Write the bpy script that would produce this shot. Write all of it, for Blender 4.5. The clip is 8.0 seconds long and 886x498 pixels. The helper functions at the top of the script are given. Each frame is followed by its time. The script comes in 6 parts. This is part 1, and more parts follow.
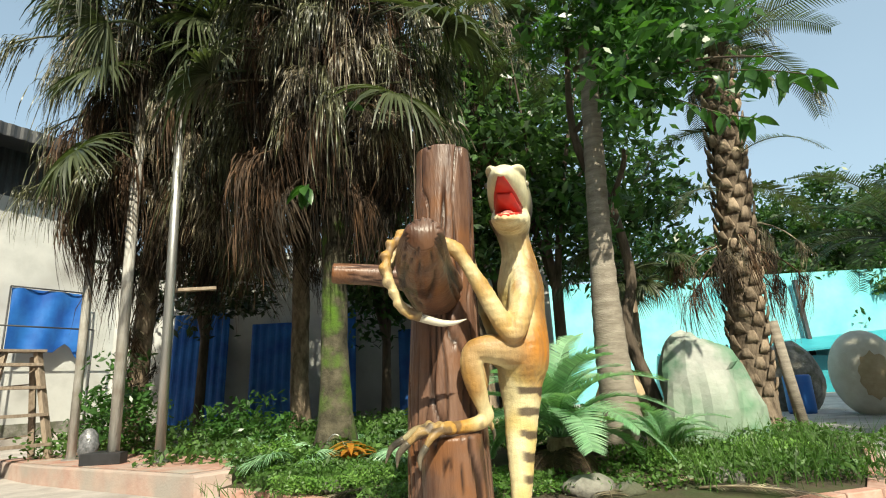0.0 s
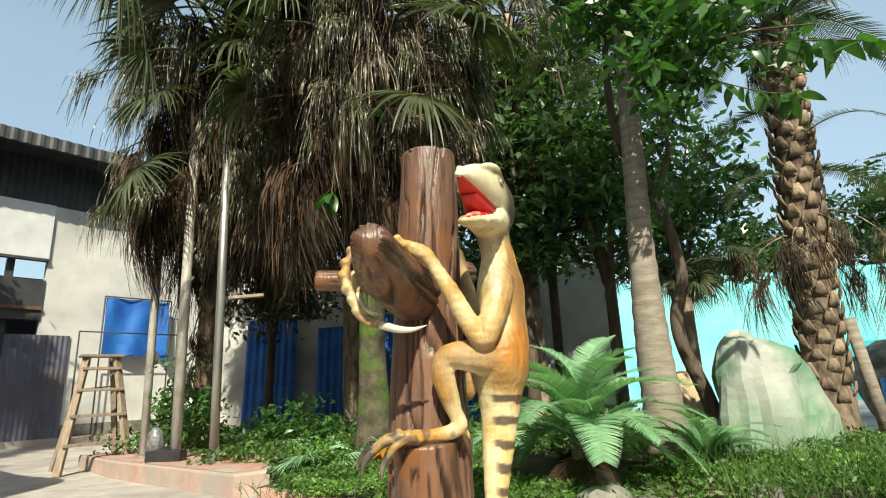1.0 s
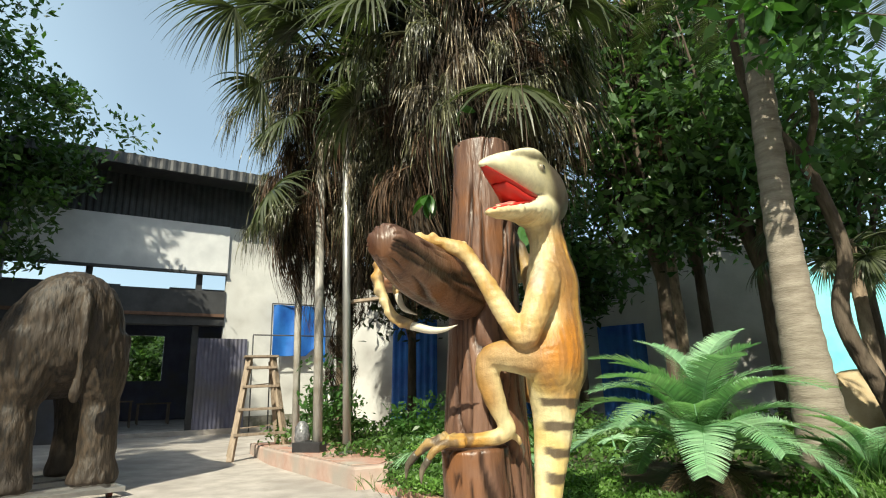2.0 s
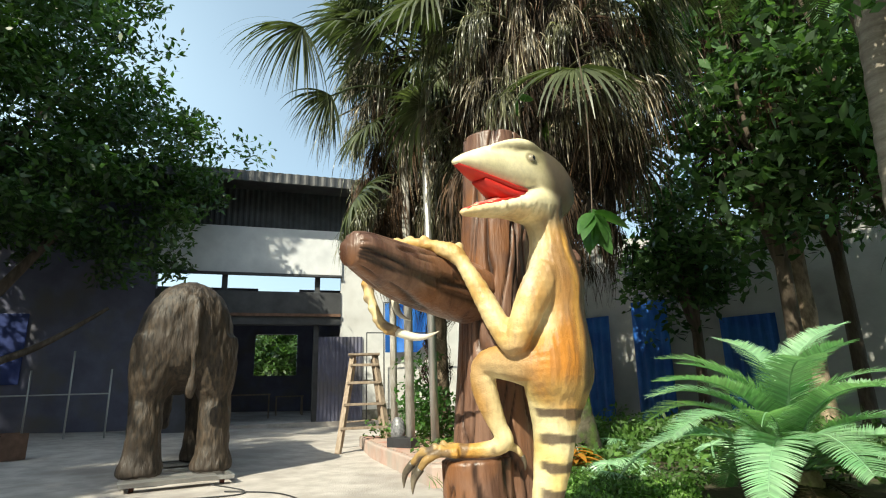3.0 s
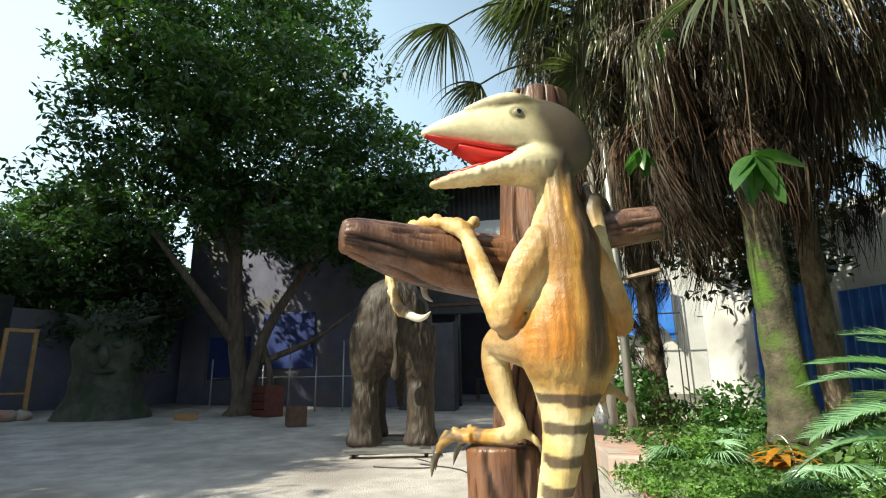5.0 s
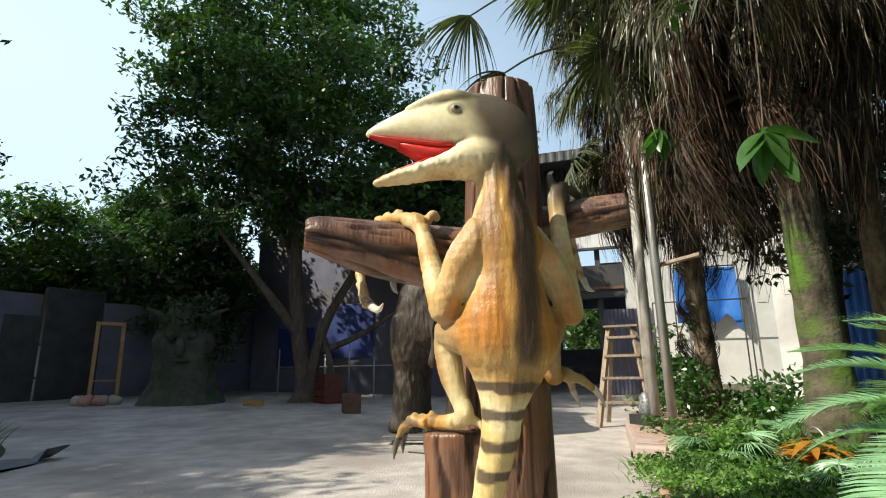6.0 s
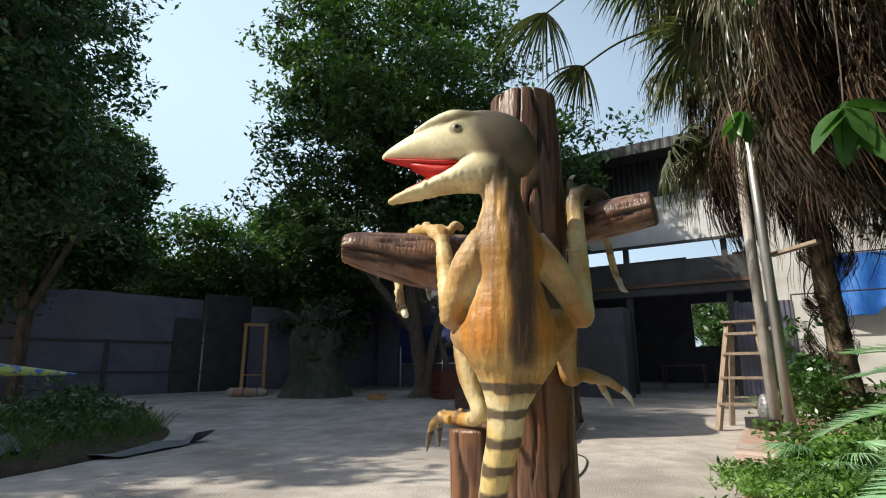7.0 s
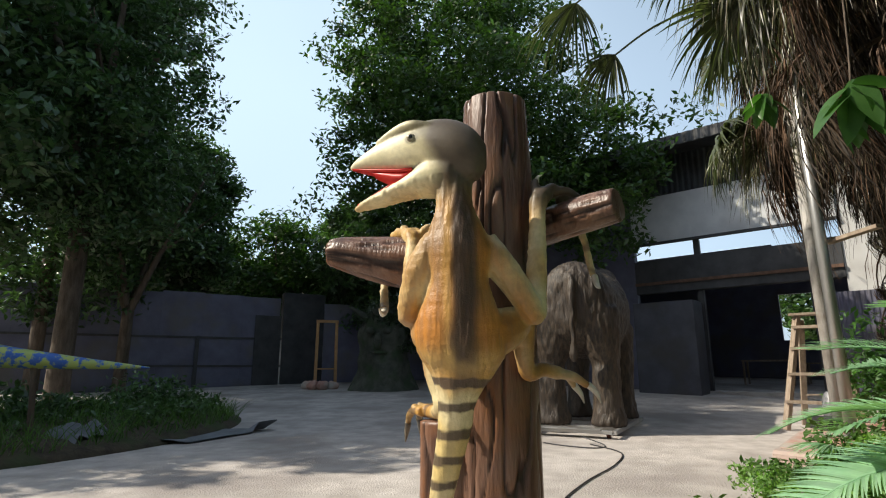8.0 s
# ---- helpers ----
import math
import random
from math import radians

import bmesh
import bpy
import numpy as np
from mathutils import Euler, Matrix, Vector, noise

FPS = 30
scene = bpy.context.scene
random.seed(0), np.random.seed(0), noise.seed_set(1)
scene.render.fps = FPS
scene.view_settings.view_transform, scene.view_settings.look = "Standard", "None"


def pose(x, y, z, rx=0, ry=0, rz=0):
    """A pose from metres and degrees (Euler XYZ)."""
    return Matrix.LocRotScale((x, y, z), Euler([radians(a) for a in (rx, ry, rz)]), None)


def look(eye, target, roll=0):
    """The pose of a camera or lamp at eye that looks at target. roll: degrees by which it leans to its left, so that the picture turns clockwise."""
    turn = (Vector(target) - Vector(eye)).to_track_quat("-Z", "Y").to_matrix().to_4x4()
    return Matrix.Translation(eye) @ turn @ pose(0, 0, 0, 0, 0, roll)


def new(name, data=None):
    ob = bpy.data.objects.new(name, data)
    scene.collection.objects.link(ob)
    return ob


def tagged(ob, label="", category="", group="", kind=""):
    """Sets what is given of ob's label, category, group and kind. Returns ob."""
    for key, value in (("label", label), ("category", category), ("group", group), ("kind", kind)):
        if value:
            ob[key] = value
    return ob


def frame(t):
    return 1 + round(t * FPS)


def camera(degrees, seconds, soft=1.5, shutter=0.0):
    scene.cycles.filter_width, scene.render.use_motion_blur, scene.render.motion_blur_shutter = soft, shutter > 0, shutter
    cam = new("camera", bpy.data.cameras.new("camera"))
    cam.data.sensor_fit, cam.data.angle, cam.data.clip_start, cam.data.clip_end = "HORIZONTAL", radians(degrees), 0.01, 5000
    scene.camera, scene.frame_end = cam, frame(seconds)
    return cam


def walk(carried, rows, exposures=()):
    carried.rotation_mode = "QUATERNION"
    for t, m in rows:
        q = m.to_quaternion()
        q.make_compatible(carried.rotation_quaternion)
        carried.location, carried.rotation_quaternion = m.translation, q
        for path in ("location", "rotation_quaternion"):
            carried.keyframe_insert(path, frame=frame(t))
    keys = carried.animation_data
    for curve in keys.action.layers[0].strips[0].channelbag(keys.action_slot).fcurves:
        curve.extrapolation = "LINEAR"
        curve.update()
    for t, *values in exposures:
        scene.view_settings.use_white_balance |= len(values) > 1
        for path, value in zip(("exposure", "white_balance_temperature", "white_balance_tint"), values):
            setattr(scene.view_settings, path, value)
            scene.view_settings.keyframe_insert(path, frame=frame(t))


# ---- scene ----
cam = camera(78.9, 8.0, soft=1.1)
PATH = [
    (0, (-0.016, 0.088, 1.153), (-0.001, 2.026, 1.645), -3.1),
    (0.5, (0.34, 0.176, 1.177), (0.271, 2.111, 1.678), -3.1),
    (1, (0.7, 0.222, 1.159), (0.421, 2.136, 1.668), -2.9),
    (1.5, (1.047, 0.375, 1.139), (0.494, 2.227, 1.654), -2.6),
    (1.7, (1.16, 0.455, 1.144), (0.494, 2.267, 1.664), -2.5),
    (2.8, (1.905, 0.95, 1.205), (0.757, 2.5, 1.722), -2.0),
    (3, (1.996, 1.09, 1.213), (0.779, 2.59, 1.73), -1.9),
    (3.5, (2.212, 1.408, 1.186), (0.819, 2.744, 1.711), -1.5),
    (4, (2.413, 1.65, 1.195), (0.847, 2.779, 1.717), -1.2),
    (4.5, (2.544, 1.952, 1.169), (0.837, 2.859, 1.68), -1.0),
    (4.7, (2.618, 2.103, 1.168), (0.874, 2.942, 1.671), -1.0),
    (5.8, (3.001, 2.77, 1.143), (1.136, 3.328, 1.603), -0.8),
    (6, (3.053, 2.885, 1.147), (1.173, 3.392, 1.603), -0.8),
    (6.5, (3.215, 3.164, 1.176), (1.289, 3.46, 1.623), -0.6),
    (7, (3.374, 3.481, 1.163), (1.425, 3.523, 1.611), -0.3),
    (7.5, (3.445, 3.842, 1.132), (1.499, 3.716, 1.574), -0.2),
    (8, (3.524, 4.19, 1.164), (1.587, 3.937, 1.594), -0.1),
]
walk(cam, [(t, look(eye, target, roll)) for t, eye, target, roll in PATH],
     [(0, 0.56, 7050, 0), (1.7, 0.55, 7000, 0), (3.0, 0.75, 6900, -1), (4.7, 0.76, 6850, -1), (5.8, 0.57, 6800, 4), (7.0, 0.31, 6800, 7), (8.0, 0.31, 6800, 8)])

# ---- daylight ----
TO_SUN = Vector((0.14, -0.745, 0.675)).normalized()
world = bpy.data.worlds.new("sky")
scene.world = world
world.use_nodes = True
wn = world.node_tree.nodes
sky = wn.new("ShaderNodeTexSky")
sky.sky_type, sky.sun_disc = "NISHITA", False
sky.sun_elevation = math.asin(TO_SUN.z)
sky.sun_rotation = math.atan2(TO_SUN.x, TO_SUN.y)
sky.air_density, sky.dust_density, sky.ozone_density = 1.0, 2.6, 1.6
wn["Background"].inputs["Strength"].default_value = 0.115
# thin bright haze lies over the blue
veil, cloud = wn.new("ShaderNodeMix"), wn.new("ShaderNodeTexNoise")
veil.data_type = "RGBA"
veil.inputs["B"].default_value = (5.3, 6.9, 8.8, 1)
cloud.inputs["Scale"].default_value, cloud.inputs["Detail"].default_value = 1.3, 3
# the haze is whiter low down and towards the sun's side
spread_, aim, glow, haze = wn.new("ShaderNodeMapRange"), wn.new("ShaderNodeVectorMath"), wn.new("ShaderNodeMapRange"), wn.new("ShaderNodeMath")
spread_.inputs["From Min"].default_value, spread_.inputs["From Max"].default_value = 0.35, 0.7
spread_.inputs["To Min"].default_value, spread_.inputs["To Max"].default_value = 0.26, 0.42
aim.operation = "DOT_PRODUCT"
aim.inputs[1].default_value = (-0.80, -0.60, -0.10)
glow.inputs["From Min"].default_value, glow.inputs["From Max"].default_value = 0.10, 0.90
glow.inputs["To Min"].default_value, glow.inputs["To Max"].default_value = 0.0, 0.62
glow.interpolation_type = "SMOOTHSTEP"
haze.operation = "ADD"
haze.use_clamp = True
sky_co = wn.new("ShaderNodeTexCoord")
world.node_tree.links.new(sky_co.outputs["Generated"], cloud.inputs["Vector"])
world.node_tree.links.new(sky_co.outputs["Generated"], aim.inputs[0])
world.node_tree.links.new(aim.outputs["Value"], glow.inputs[0])
world.node_tree.links.new(cloud.outputs["Fac"], spread_.inputs[0])
world.node_tree.links.new(spread_.outputs[0], haze.inputs[0])
world.node_tree.links.new(glow.outputs[0], haze.inputs[1])
world.node_tree.links.new(haze.outputs[0], veil.inputs["Factor"])
world.node_tree.links.new(sky.outputs[0], veil.inputs["A"])
world.node_tree.links.new(veil.outputs["Result"], wn["Background"].inputs["Color"])
sun_data = bpy.data.lights.new("sun", "SUN")
sun_data.energy, sun_data.angle, sun_data.color = 4.7, radians(0.6), (1.0, 0.93, 0.82)
sun = new("sun", sun_data)
sun.matrix_world = look((0, 0, 30), Vector((0, 0, 30)) - TO_SUN)


# ---- mesh helpers ----
def tube(pts, rad, n=10, cap=True):
    """A closed round tube along pts."""
    P = [Vector(p) for p in pts]
    R = rad if hasattr(rad, "__len__") else [rad] * len(P)
    V, F = [], []
    t0 = (P[1] - P[0]).normalized()
    a = t0.orthogonal().normalized()
    for i, p in enumerate(P):
        t = (P[min(i + 1, len(P) - 1)] - P[max(i - 1, 0)]).normalized()
        a = (a - t * a.dot(t)).normalized()
        b = t.cross(a)
        for k in range(n):
            w = 2 * math.pi * k / n
            V.append(p + (a * math.cos(w) + b * math.sin(w)) * R[i])
    for i in range(len(P) - 1):
        for k in range(n):
            j = (k + 1) % n
            F.append((i * n + k, i * n + j, (i + 1) * n + j, (i + 1) * n + k))
    if cap:
        F.append(tuple(range(n))[::-1])
        F.append(tuple((len(P) - 1) * n + k for k in range(n)))
    return V, F


def loft(secs, n=20):
    """A closed skin through rings (centre, half axis a, half axis b)."""
    V, F = [], []
    for c, a, b in secs:
        c, a, b = Vector(c), Vector(a), Vector(b)
        for k in range(n):
            w = 2 * math.pi * k / n
            V.append(c + a * math.cos(w) + b * math.sin(w))
    m = len(secs)
    for i in range(m - 1):
        for k in range(n):
            j = (k + 1) % n
            F.append((i * n + k, i * n + j, (i + 1) * n + j, (i + 1) * n + k))
    F.append(tuple(range(n))[::-1])
    F.append(tuple((m - 1) * n + k for k in range(n)))
    return V, F


def spline(pts, k=6):
    """Catmull-Rom points (tuples of any length) through pts."""
    P = np.array([pts[0]] + list(pts) + [pts[-1]], float)
    out = []
    for i in range(1, len(P) - 2):
        for s in range(k):
            t = s / k
            a, b, c, d = P[i - 1], P[i], P[i + 1], P[i + 2]
            out.append(0.5 * (2 * b + (c - a) * t + (2 * a - 5 * b + 4 * c - d) * t * t + (3 * b - a - 3 * c + d) * t ** 3))
    out.append(P[-2])
    return out


def limb(pts, k=5, n=12):
    """A tube through (x, y, z, radius) points, smoothed."""
    S = spline(pts, k)
    return tube([s[:3] for s in S], [max(s[3], 0.002) for s in S], n)


def box(x0, x1, y0, y1, z0, z1, bev=0.0):
    bm = bmesh.new()
    bmesh.ops.create_cube(bm, size=1)
    for v in bm.verts:
        v.co = ((x0 + x1) / 2 + v.co.x * (x1 - x0), (y0 + y1) / 2 + v.co.y * (y1 - y0), (z0 + z1) / 2 + v.co.z * (z1 - z0))
    if bev:
        bmesh.ops.bevel(bm, geom=bm.edges[:], offset=bev, segments=2, affect="EDGES", profile=0.6)
    V = [v.co.copy() for v in bm.verts]
    F = [tuple(v.index for v in f.verts) for f in bm.faces]
    bm.free()
    return V, F


def beam(a, b, w, d, bev=0.004):
    """A squared bar from a to b, w wide and d deep."""
    a, b = Vector(a), Vector(b)
    V, F = box(-w / 2, w / 2, -d / 2, d / 2, 0, (b - a).length, bev)
    q = (b - a).to_track_quat("Z", "Y").to_matrix()
    return [a + q @ v for v in V], F


def ball(c, r, seg=12, rings=8):
    c = Vector(c)
    r = Vector(r if hasattr(r, "__len__") else (r, r, r))
    secs = []
    for i in range(1, rings):
        w = math.pi * i / rings
        secs.append((c + Vector((0, 0, -math.cos(w) * r.z)), (r.x * math.sin(w), 0, 0), (0, r.y * math.sin(w), 0)))
    return loft(secs, seg)


def moved(geo, m):
    return [m @ Vector(v) for v in geo[0]], geo[1]


def mesh(name, geos, mats, smooth=True):
    """One mesh of several (verts, faces[, slot]) pieces."""
    V, F, S = [], [], []
    for g in geos:
        o = len(V)
        V += [tuple(v) for v in g[0]]
        F += [tuple(i + o for i in f) for f in g[1]]
        S += [g[2] if len(g) > 2 else 0] * len(g[1])
    me = bpy.data.meshes.new(name)
    me.from_pydata(V, [], F)
    for m in (mats if isinstance(mats, (list, tuple)) else [mats]):
        me.materials.append(m)
    me.polygons.foreach_set("material_index", S)
    me.polygons.foreach_set("use_smooth", [smooth] * len(F))
    me.update()
    return me


def part(name, geos, mats, parent=None, label="", smooth=False):
    """One mesh object; geos in the world's axes round the parent's origin."""
    me = geos if isinstance(geos, bpy.types.Mesh) else mesh(name, geos, mats, smooth)
    ob = new(name, me)
    ob.parent = parent
    if label:
        ob["label"] = label
    return ob


def thing(name, at, label, category, group="", kind="", rz=0.0):
    ob = new(name)
    ob.empty_display_size = 0.1
    ob.matrix_basis = pose(*at, 0, 0, rz)
    return tagged(ob, label, category, group, kind)


def quads(name, P, mat):
    """A mesh of many loose quads: P is an array (n, 4, 3)."""
    n = len(P)
    me = bpy.data.meshes.new(name)
    me.vertices.add(4 * n)
    me.vertices.foreach_set("co", np.ascontiguousarray(P, dtype=np.float32).ravel())
    me.loops.add(4 * n)
    me.loops.foreach_set("vertex_index", np.arange(4 * n, dtype=np.int32))
    me.polygons.add(n)
    me.polygons.foreach_set("loop_start", np.arange(0, 4 * n, 4, dtype=np.int32))
    me.materials.append(mat)
    me.update(calc_edges=True)
    return me


def gz(x):
    """Height of the paved ground: level near the statue, rising gently towards the shed."""
    d = -x - 6.5
    return 0.0 if d < 0 else 0.045 * d * d / (d + 1.0)


# ---- materials ----
def mat(name, c1, c2=None, rough=0.7, scale=6.0, bump=0.0, bscale=40.0, stretch=(1, 1, 1), metal=0.0, vary=0.0, island=0.0, trans=None, c3=None, s3=1.2, spec=None, lo=0.35, hi=0.65):
    """Two-colour noise paint with a second, larger stain scale, relief, and variation by object or island."""
    m = bpy.data.materials.new(name)
    m.use_nodes = True
    nt = m.node_tree
    N, L = nt.nodes, nt.links
    bs = N["Principled BSDF"]
    bs.inputs["Roughness"].default_value = rough
    bs.inputs["Metallic"].default_value = metal
    if spec is not None:
        bs.inputs["Specular IOR Level"].default_value = spec
    tc = N.new("ShaderNodeTexCoord")
    mp = N.new("ShaderNodeMapping")
    mp.inputs["Scale"].default_value = stretch
    L.new(tc.outputs["Object"], mp.inputs["Vector"])
    ns = N.new("ShaderNodeTexNoise")
    ns.inputs["Scale"].default_value, ns.inputs["Detail"].default_value, ns.inputs["Roughness"].default_value = scale, 6, 0.62
    L.new(mp.outputs[0], ns.inputs["Vector"])
    rp = N.new("ShaderNodeValToRGB")
    rp.color_ramp.elements[0].position, rp.color_ramp.elements[1].position = lo, hi
    rp.color_ramp.elements[0].color = (*c1, 1)
    rp.color_ramp.elements[1].color = (*(c2 or c1), 1)
    L.new(ns.outputs["Fac"], rp.inputs[0])
    out = rp.outputs[0]
    if c3:
        n3 = N.new("ShaderNodeTexNoise")
        n3.inputs["Scale"].default_value, n3.inputs["Detail"].default_value = s3, 4
        L.new(tc.outputs["Object"], n3.inputs["Vector"])
        r3 = N.new("ShaderNodeMapRange")
        r3.inputs["From Min"].default_value, r3.inputs["From Max"].default_value = 0.48, 0.66
        L.new(n3.outputs["Fac"], r3.inputs[0])
        mx = N.new("ShaderNodeMix")
        mx.data_type = "RGBA"
        L.new(r3.outputs[0], mx.inputs["Factor"])
        L.new(out, mx.inputs["A"])
        mx.inputs["B"].default_value = (*c3, 1)
        out = mx.outputs["Result"]
    if vary or island:
        src = N.new("ShaderNodeNewGeometry").outputs["Random Per Island"] if island else N.new("ShaderNodeObjectInfo").outputs["Random"]
        mr = N.new("ShaderNodeMapRange")
        amt = island or vary
        mr.inputs["To Min"].default_value, mr.inputs["To Max"].default_value = 1 - amt, 1 + amt
        L.new(src, mr.inputs[0])
        hs = N.new("ShaderNodeHueSaturation")
        L.new(mr.outputs[0], hs.inputs["Value"])
        L.new(out, hs.inputs["Color"])
        out = hs.outputs[0]
    L.new(out, bs.inputs["Base Color"])
    if bump:
        nb = N.new("ShaderNodeTexNoise")
        nb.inputs["Scale"].default_value, nb.inputs["Detail"].default_value = bscale, 5
        L.new(mp.outputs[0], nb.inputs["Vector"])
        bp = N.new("ShaderNodeBump")
        bp.inputs["Strength"].default_value, bp.inputs["Distance"].default_value = bump, 0.02
        L.new(nb.outputs["Fac"], bp.inputs["Height"])
        L.new(bp.outputs[0], bs.inputs["Normal"])
    if trans:
        tr = N.new("ShaderNodeBsdfTranslucent")
        tm = N.new("ShaderNodeMix")
        tm.data_type, tm.blend_type = "RGBA", "MULTIPLY"
        tm.inputs["Factor"].default_value = 1.0
        L.new(out, tm.inputs["A"])
        tm.inputs["B"].default_value = (1.6, 1.9, 0.8, 1)
        L.new(tm.outputs["Result"], tr.inputs["Color"])
        mix = N.new("ShaderNodeMixShader")
        mix.inputs[0].default_value = trans
        L.new(bs.outputs[0], mix.inputs[1])
        L.new(tr.outputs[0], mix.inputs[2])
        L.new(mix.outputs[0], N["Material Output"].inputs["Surface"])
    return m


M_PAVE = mat("concrete_paving", (0.36, 0.325, 0.30), (0.54, 0.495, 0.465), 0.9, 2.2, 0.45, 45, c3=(0.29, 0.258, 0.24), s3=0.45)
M_PAVE.node_tree.nodes["Bump"].inputs["Distance"].default_value = 0.04
M_SOIL = mat("garden_soil", (0.036, 0.027, 0.018), (0.078, 0.060, 0.036), 0.95, 5, 0.6, 25, c3=(0.042, 0.060, 0.018), s3=1.5)
M_KERB = mat("red_kerb", (0.42, 0.20, 0.15), (0.52, 0.34, 0.28), 0.85, 4, 0.4, 40, c3=(0.45, 0.40, 0.35), vary=0.15)
M_PLINTH = mat("pink_cement", (0.42, 0.27, 0.225), (0.50, 0.38, 0.33), 0.85, 3, 0.3, 35, c3=(0.36, 0.32, 0.29))
M_BARK = mat("painted_bark", (0.070, 0.031, 0.021), (0.225, 0.128, 0.088), 0.38, 3.0, 0.4, 18, stretch=(2.6, 2.6, 0.4), c3=(0.20, 0.085, 0.036), s3=2.6)
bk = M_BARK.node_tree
# bark colour mixes towards dark brown with furrow depth
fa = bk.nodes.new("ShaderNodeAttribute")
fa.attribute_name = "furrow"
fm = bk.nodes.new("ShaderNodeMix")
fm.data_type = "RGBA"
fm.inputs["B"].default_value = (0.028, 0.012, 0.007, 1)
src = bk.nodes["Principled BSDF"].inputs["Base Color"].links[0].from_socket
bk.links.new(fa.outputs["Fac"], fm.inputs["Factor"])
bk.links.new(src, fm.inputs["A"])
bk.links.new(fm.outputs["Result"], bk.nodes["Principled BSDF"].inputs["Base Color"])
M_RED = mat("mouth_red", (0.45, 0.012, 0.010), (0.55, 0.03, 0.02), 0.4, 5)
M_PINK = mat("gum_pink", (0.60, 0.16, 0.14), (0.66, 0.26, 0.22), 0.4, 9)
M_CLAW = mat("painted_claw", (0.035, 0.030, 0.024), (0.17, 0.14, 0.10), 0.4, 9)
M_PALECLAW = mat("pale_claw", (0.55, 0.50, 0.40), (0.68, 0.64, 0.54), 0.4, 12)
M_EYE = mat("painted_eye", (0.22, 0.19, 0.12), (0.34, 0.30, 0.22), 0.2, 20)
M_PUPIL = mat("black_gloss", (0.01, 0.01, 0.01), None, 0.1)
M_FUR = mat("moulded_fur", (0.009, 0.007, 0.005), (0.070, 0.048, 0.031), 0.6, 9, 1.0, 11, stretch=(2.2, 2.2, 0.6), c3=(0.045, 0.033, 0.025), s3=1.6)
M_DRY = mat("dry_frond", (0.024, 0.016, 0.009), (0.46, 0.39, 0.27), 0.45, 3, island=0.85, trans=0.1, lo=0.38, hi=0.72)
M_OLIVE = mat("fading_frond", (0.014, 0.016, 0.007), (0.28, 0.275, 0.16), 0.38, 3, island=0.8, trans=0.15, lo=0.38, hi=0.74)
# old brown fronds, taken near black for the shade inside the skirts
M_DRYDARK = mat("old_frond_shade_dark", (0.012, 0.008, 0.005), (0.060, 0.038, 0.020), 0.8, 3, island=0.6, trans=0.05)
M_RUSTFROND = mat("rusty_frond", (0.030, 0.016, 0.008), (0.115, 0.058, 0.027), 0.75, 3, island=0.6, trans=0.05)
M_FROND = mat("green_frond", (0.034, 0.048, 0.020), (0.092, 0.108, 0.056), 0.42, 2, island=0.3, trans=0.25)
M_CYCAD = mat("cycad_leaf", (0.14, 0.31, 0.16), (0.33, 0.51, 0.33), 0.28, 2, island=0.25, trans=0.25)
M_LEAF = mat("tree_leaf", (0.025, 0.061, 0.014), (0.054, 0.108, 0.025), 0.4, 0.6, island=0.45, trans=0.3)
M_LEAFDARK = mat("dark_leaf", (0.018, 0.036, 0.014), (0.038, 0.066, 0.024), 0.38, 0.6, island=0.4, trans=0.2)
M_LEAFMID = mat("mid_leaf", (0.034, 0.074, 0.028), (0.070, 0.130, 0.052), 0.36, 0.6, island=0.45, trans=0.28)
M_EVERGREEN = mat("glossy_evergreen_leaf", (0.040, 0.085, 0.032), (0.095, 0.165, 0.070), 0.24, 0.6, island=0.55, trans=0.35)
M_LEAFBIG = mat("broad_leaf", (0.034, 0.095, 0.022), (0.070, 0.160, 0.042), 0.32, 1.5, island=0.25, trans=0.35)
M_GRASS = mat("low_greens", (0.040, 0.099, 0.017), (0.092, 0.178, 0.040), 0.5, 1.2, island=0.35, trans=0.3)
M_LIME = mat("lime_leaf", (0.085, 0.185, 0.035), (0.19, 0.33, 0.085), 0.42, 1.6, island=0.4, trans=0.35)
M_CROTON = mat("croton_leaf", (0.36, 0.10, 0.02), (0.42, 0.25, 0.03), 0.4, 8, island=0.3, trans=0.25)
M_TRUNK = mat("tree_bark", (0.063, 0.045, 0.032), (0.140, 0.108, 0.081), 0.9, 4, 0.8, 22, stretch=(2, 2, 0.5))
M_RING = mat("ringed_palm_bark", (0.192, 0.160, 0.128), (0.320, 0.280, 0.232), 0.85, 5, 0.5, 28, stretch=(0.6, 0.6, 3))
M_MOSS = mat("mossy_bark", (0.020, 0.018, 0.010), (0.120, 0.105, 0.070), 0.95, 4.0, 0.9, 26, c3=(0.075, 0.150, 0.014), s3=2.4)
M_FIBRE = mat("fibrous_bark", (0.10, 0.070, 0.046), (0.38, 0.29, 0.21), 0.9, 5, 0.9, 20, stretch=(1.5, 1.5, 0.6), vary=0.35)
M_STEEL = mat("galvanised_steel", (0.405, 0.405, 0.405), (0.558, 0.549, 0.531), 0.38, 3, 0.15, 30, stretch=(1, 1, 0.3), metal=0.75)
M_PALEPOLE = mat("peeling_pale_paint", (0.36, 0.34, 0.31), (0.62, 0.60, 0.57), 0.55, 5, 0.4, 26, stretch=(2, 2, 0.35), c3=(0.30, 0.26, 0.22), s3=2.2, metal=0.1)
M_WOOD = mat("weathered_wood", (0.204, 0.153, 0.111), (0.340, 0.272, 0.212), 0.85, 6, 0.5, 30, stretch=(3, 3, 0.6), vary=0.2)
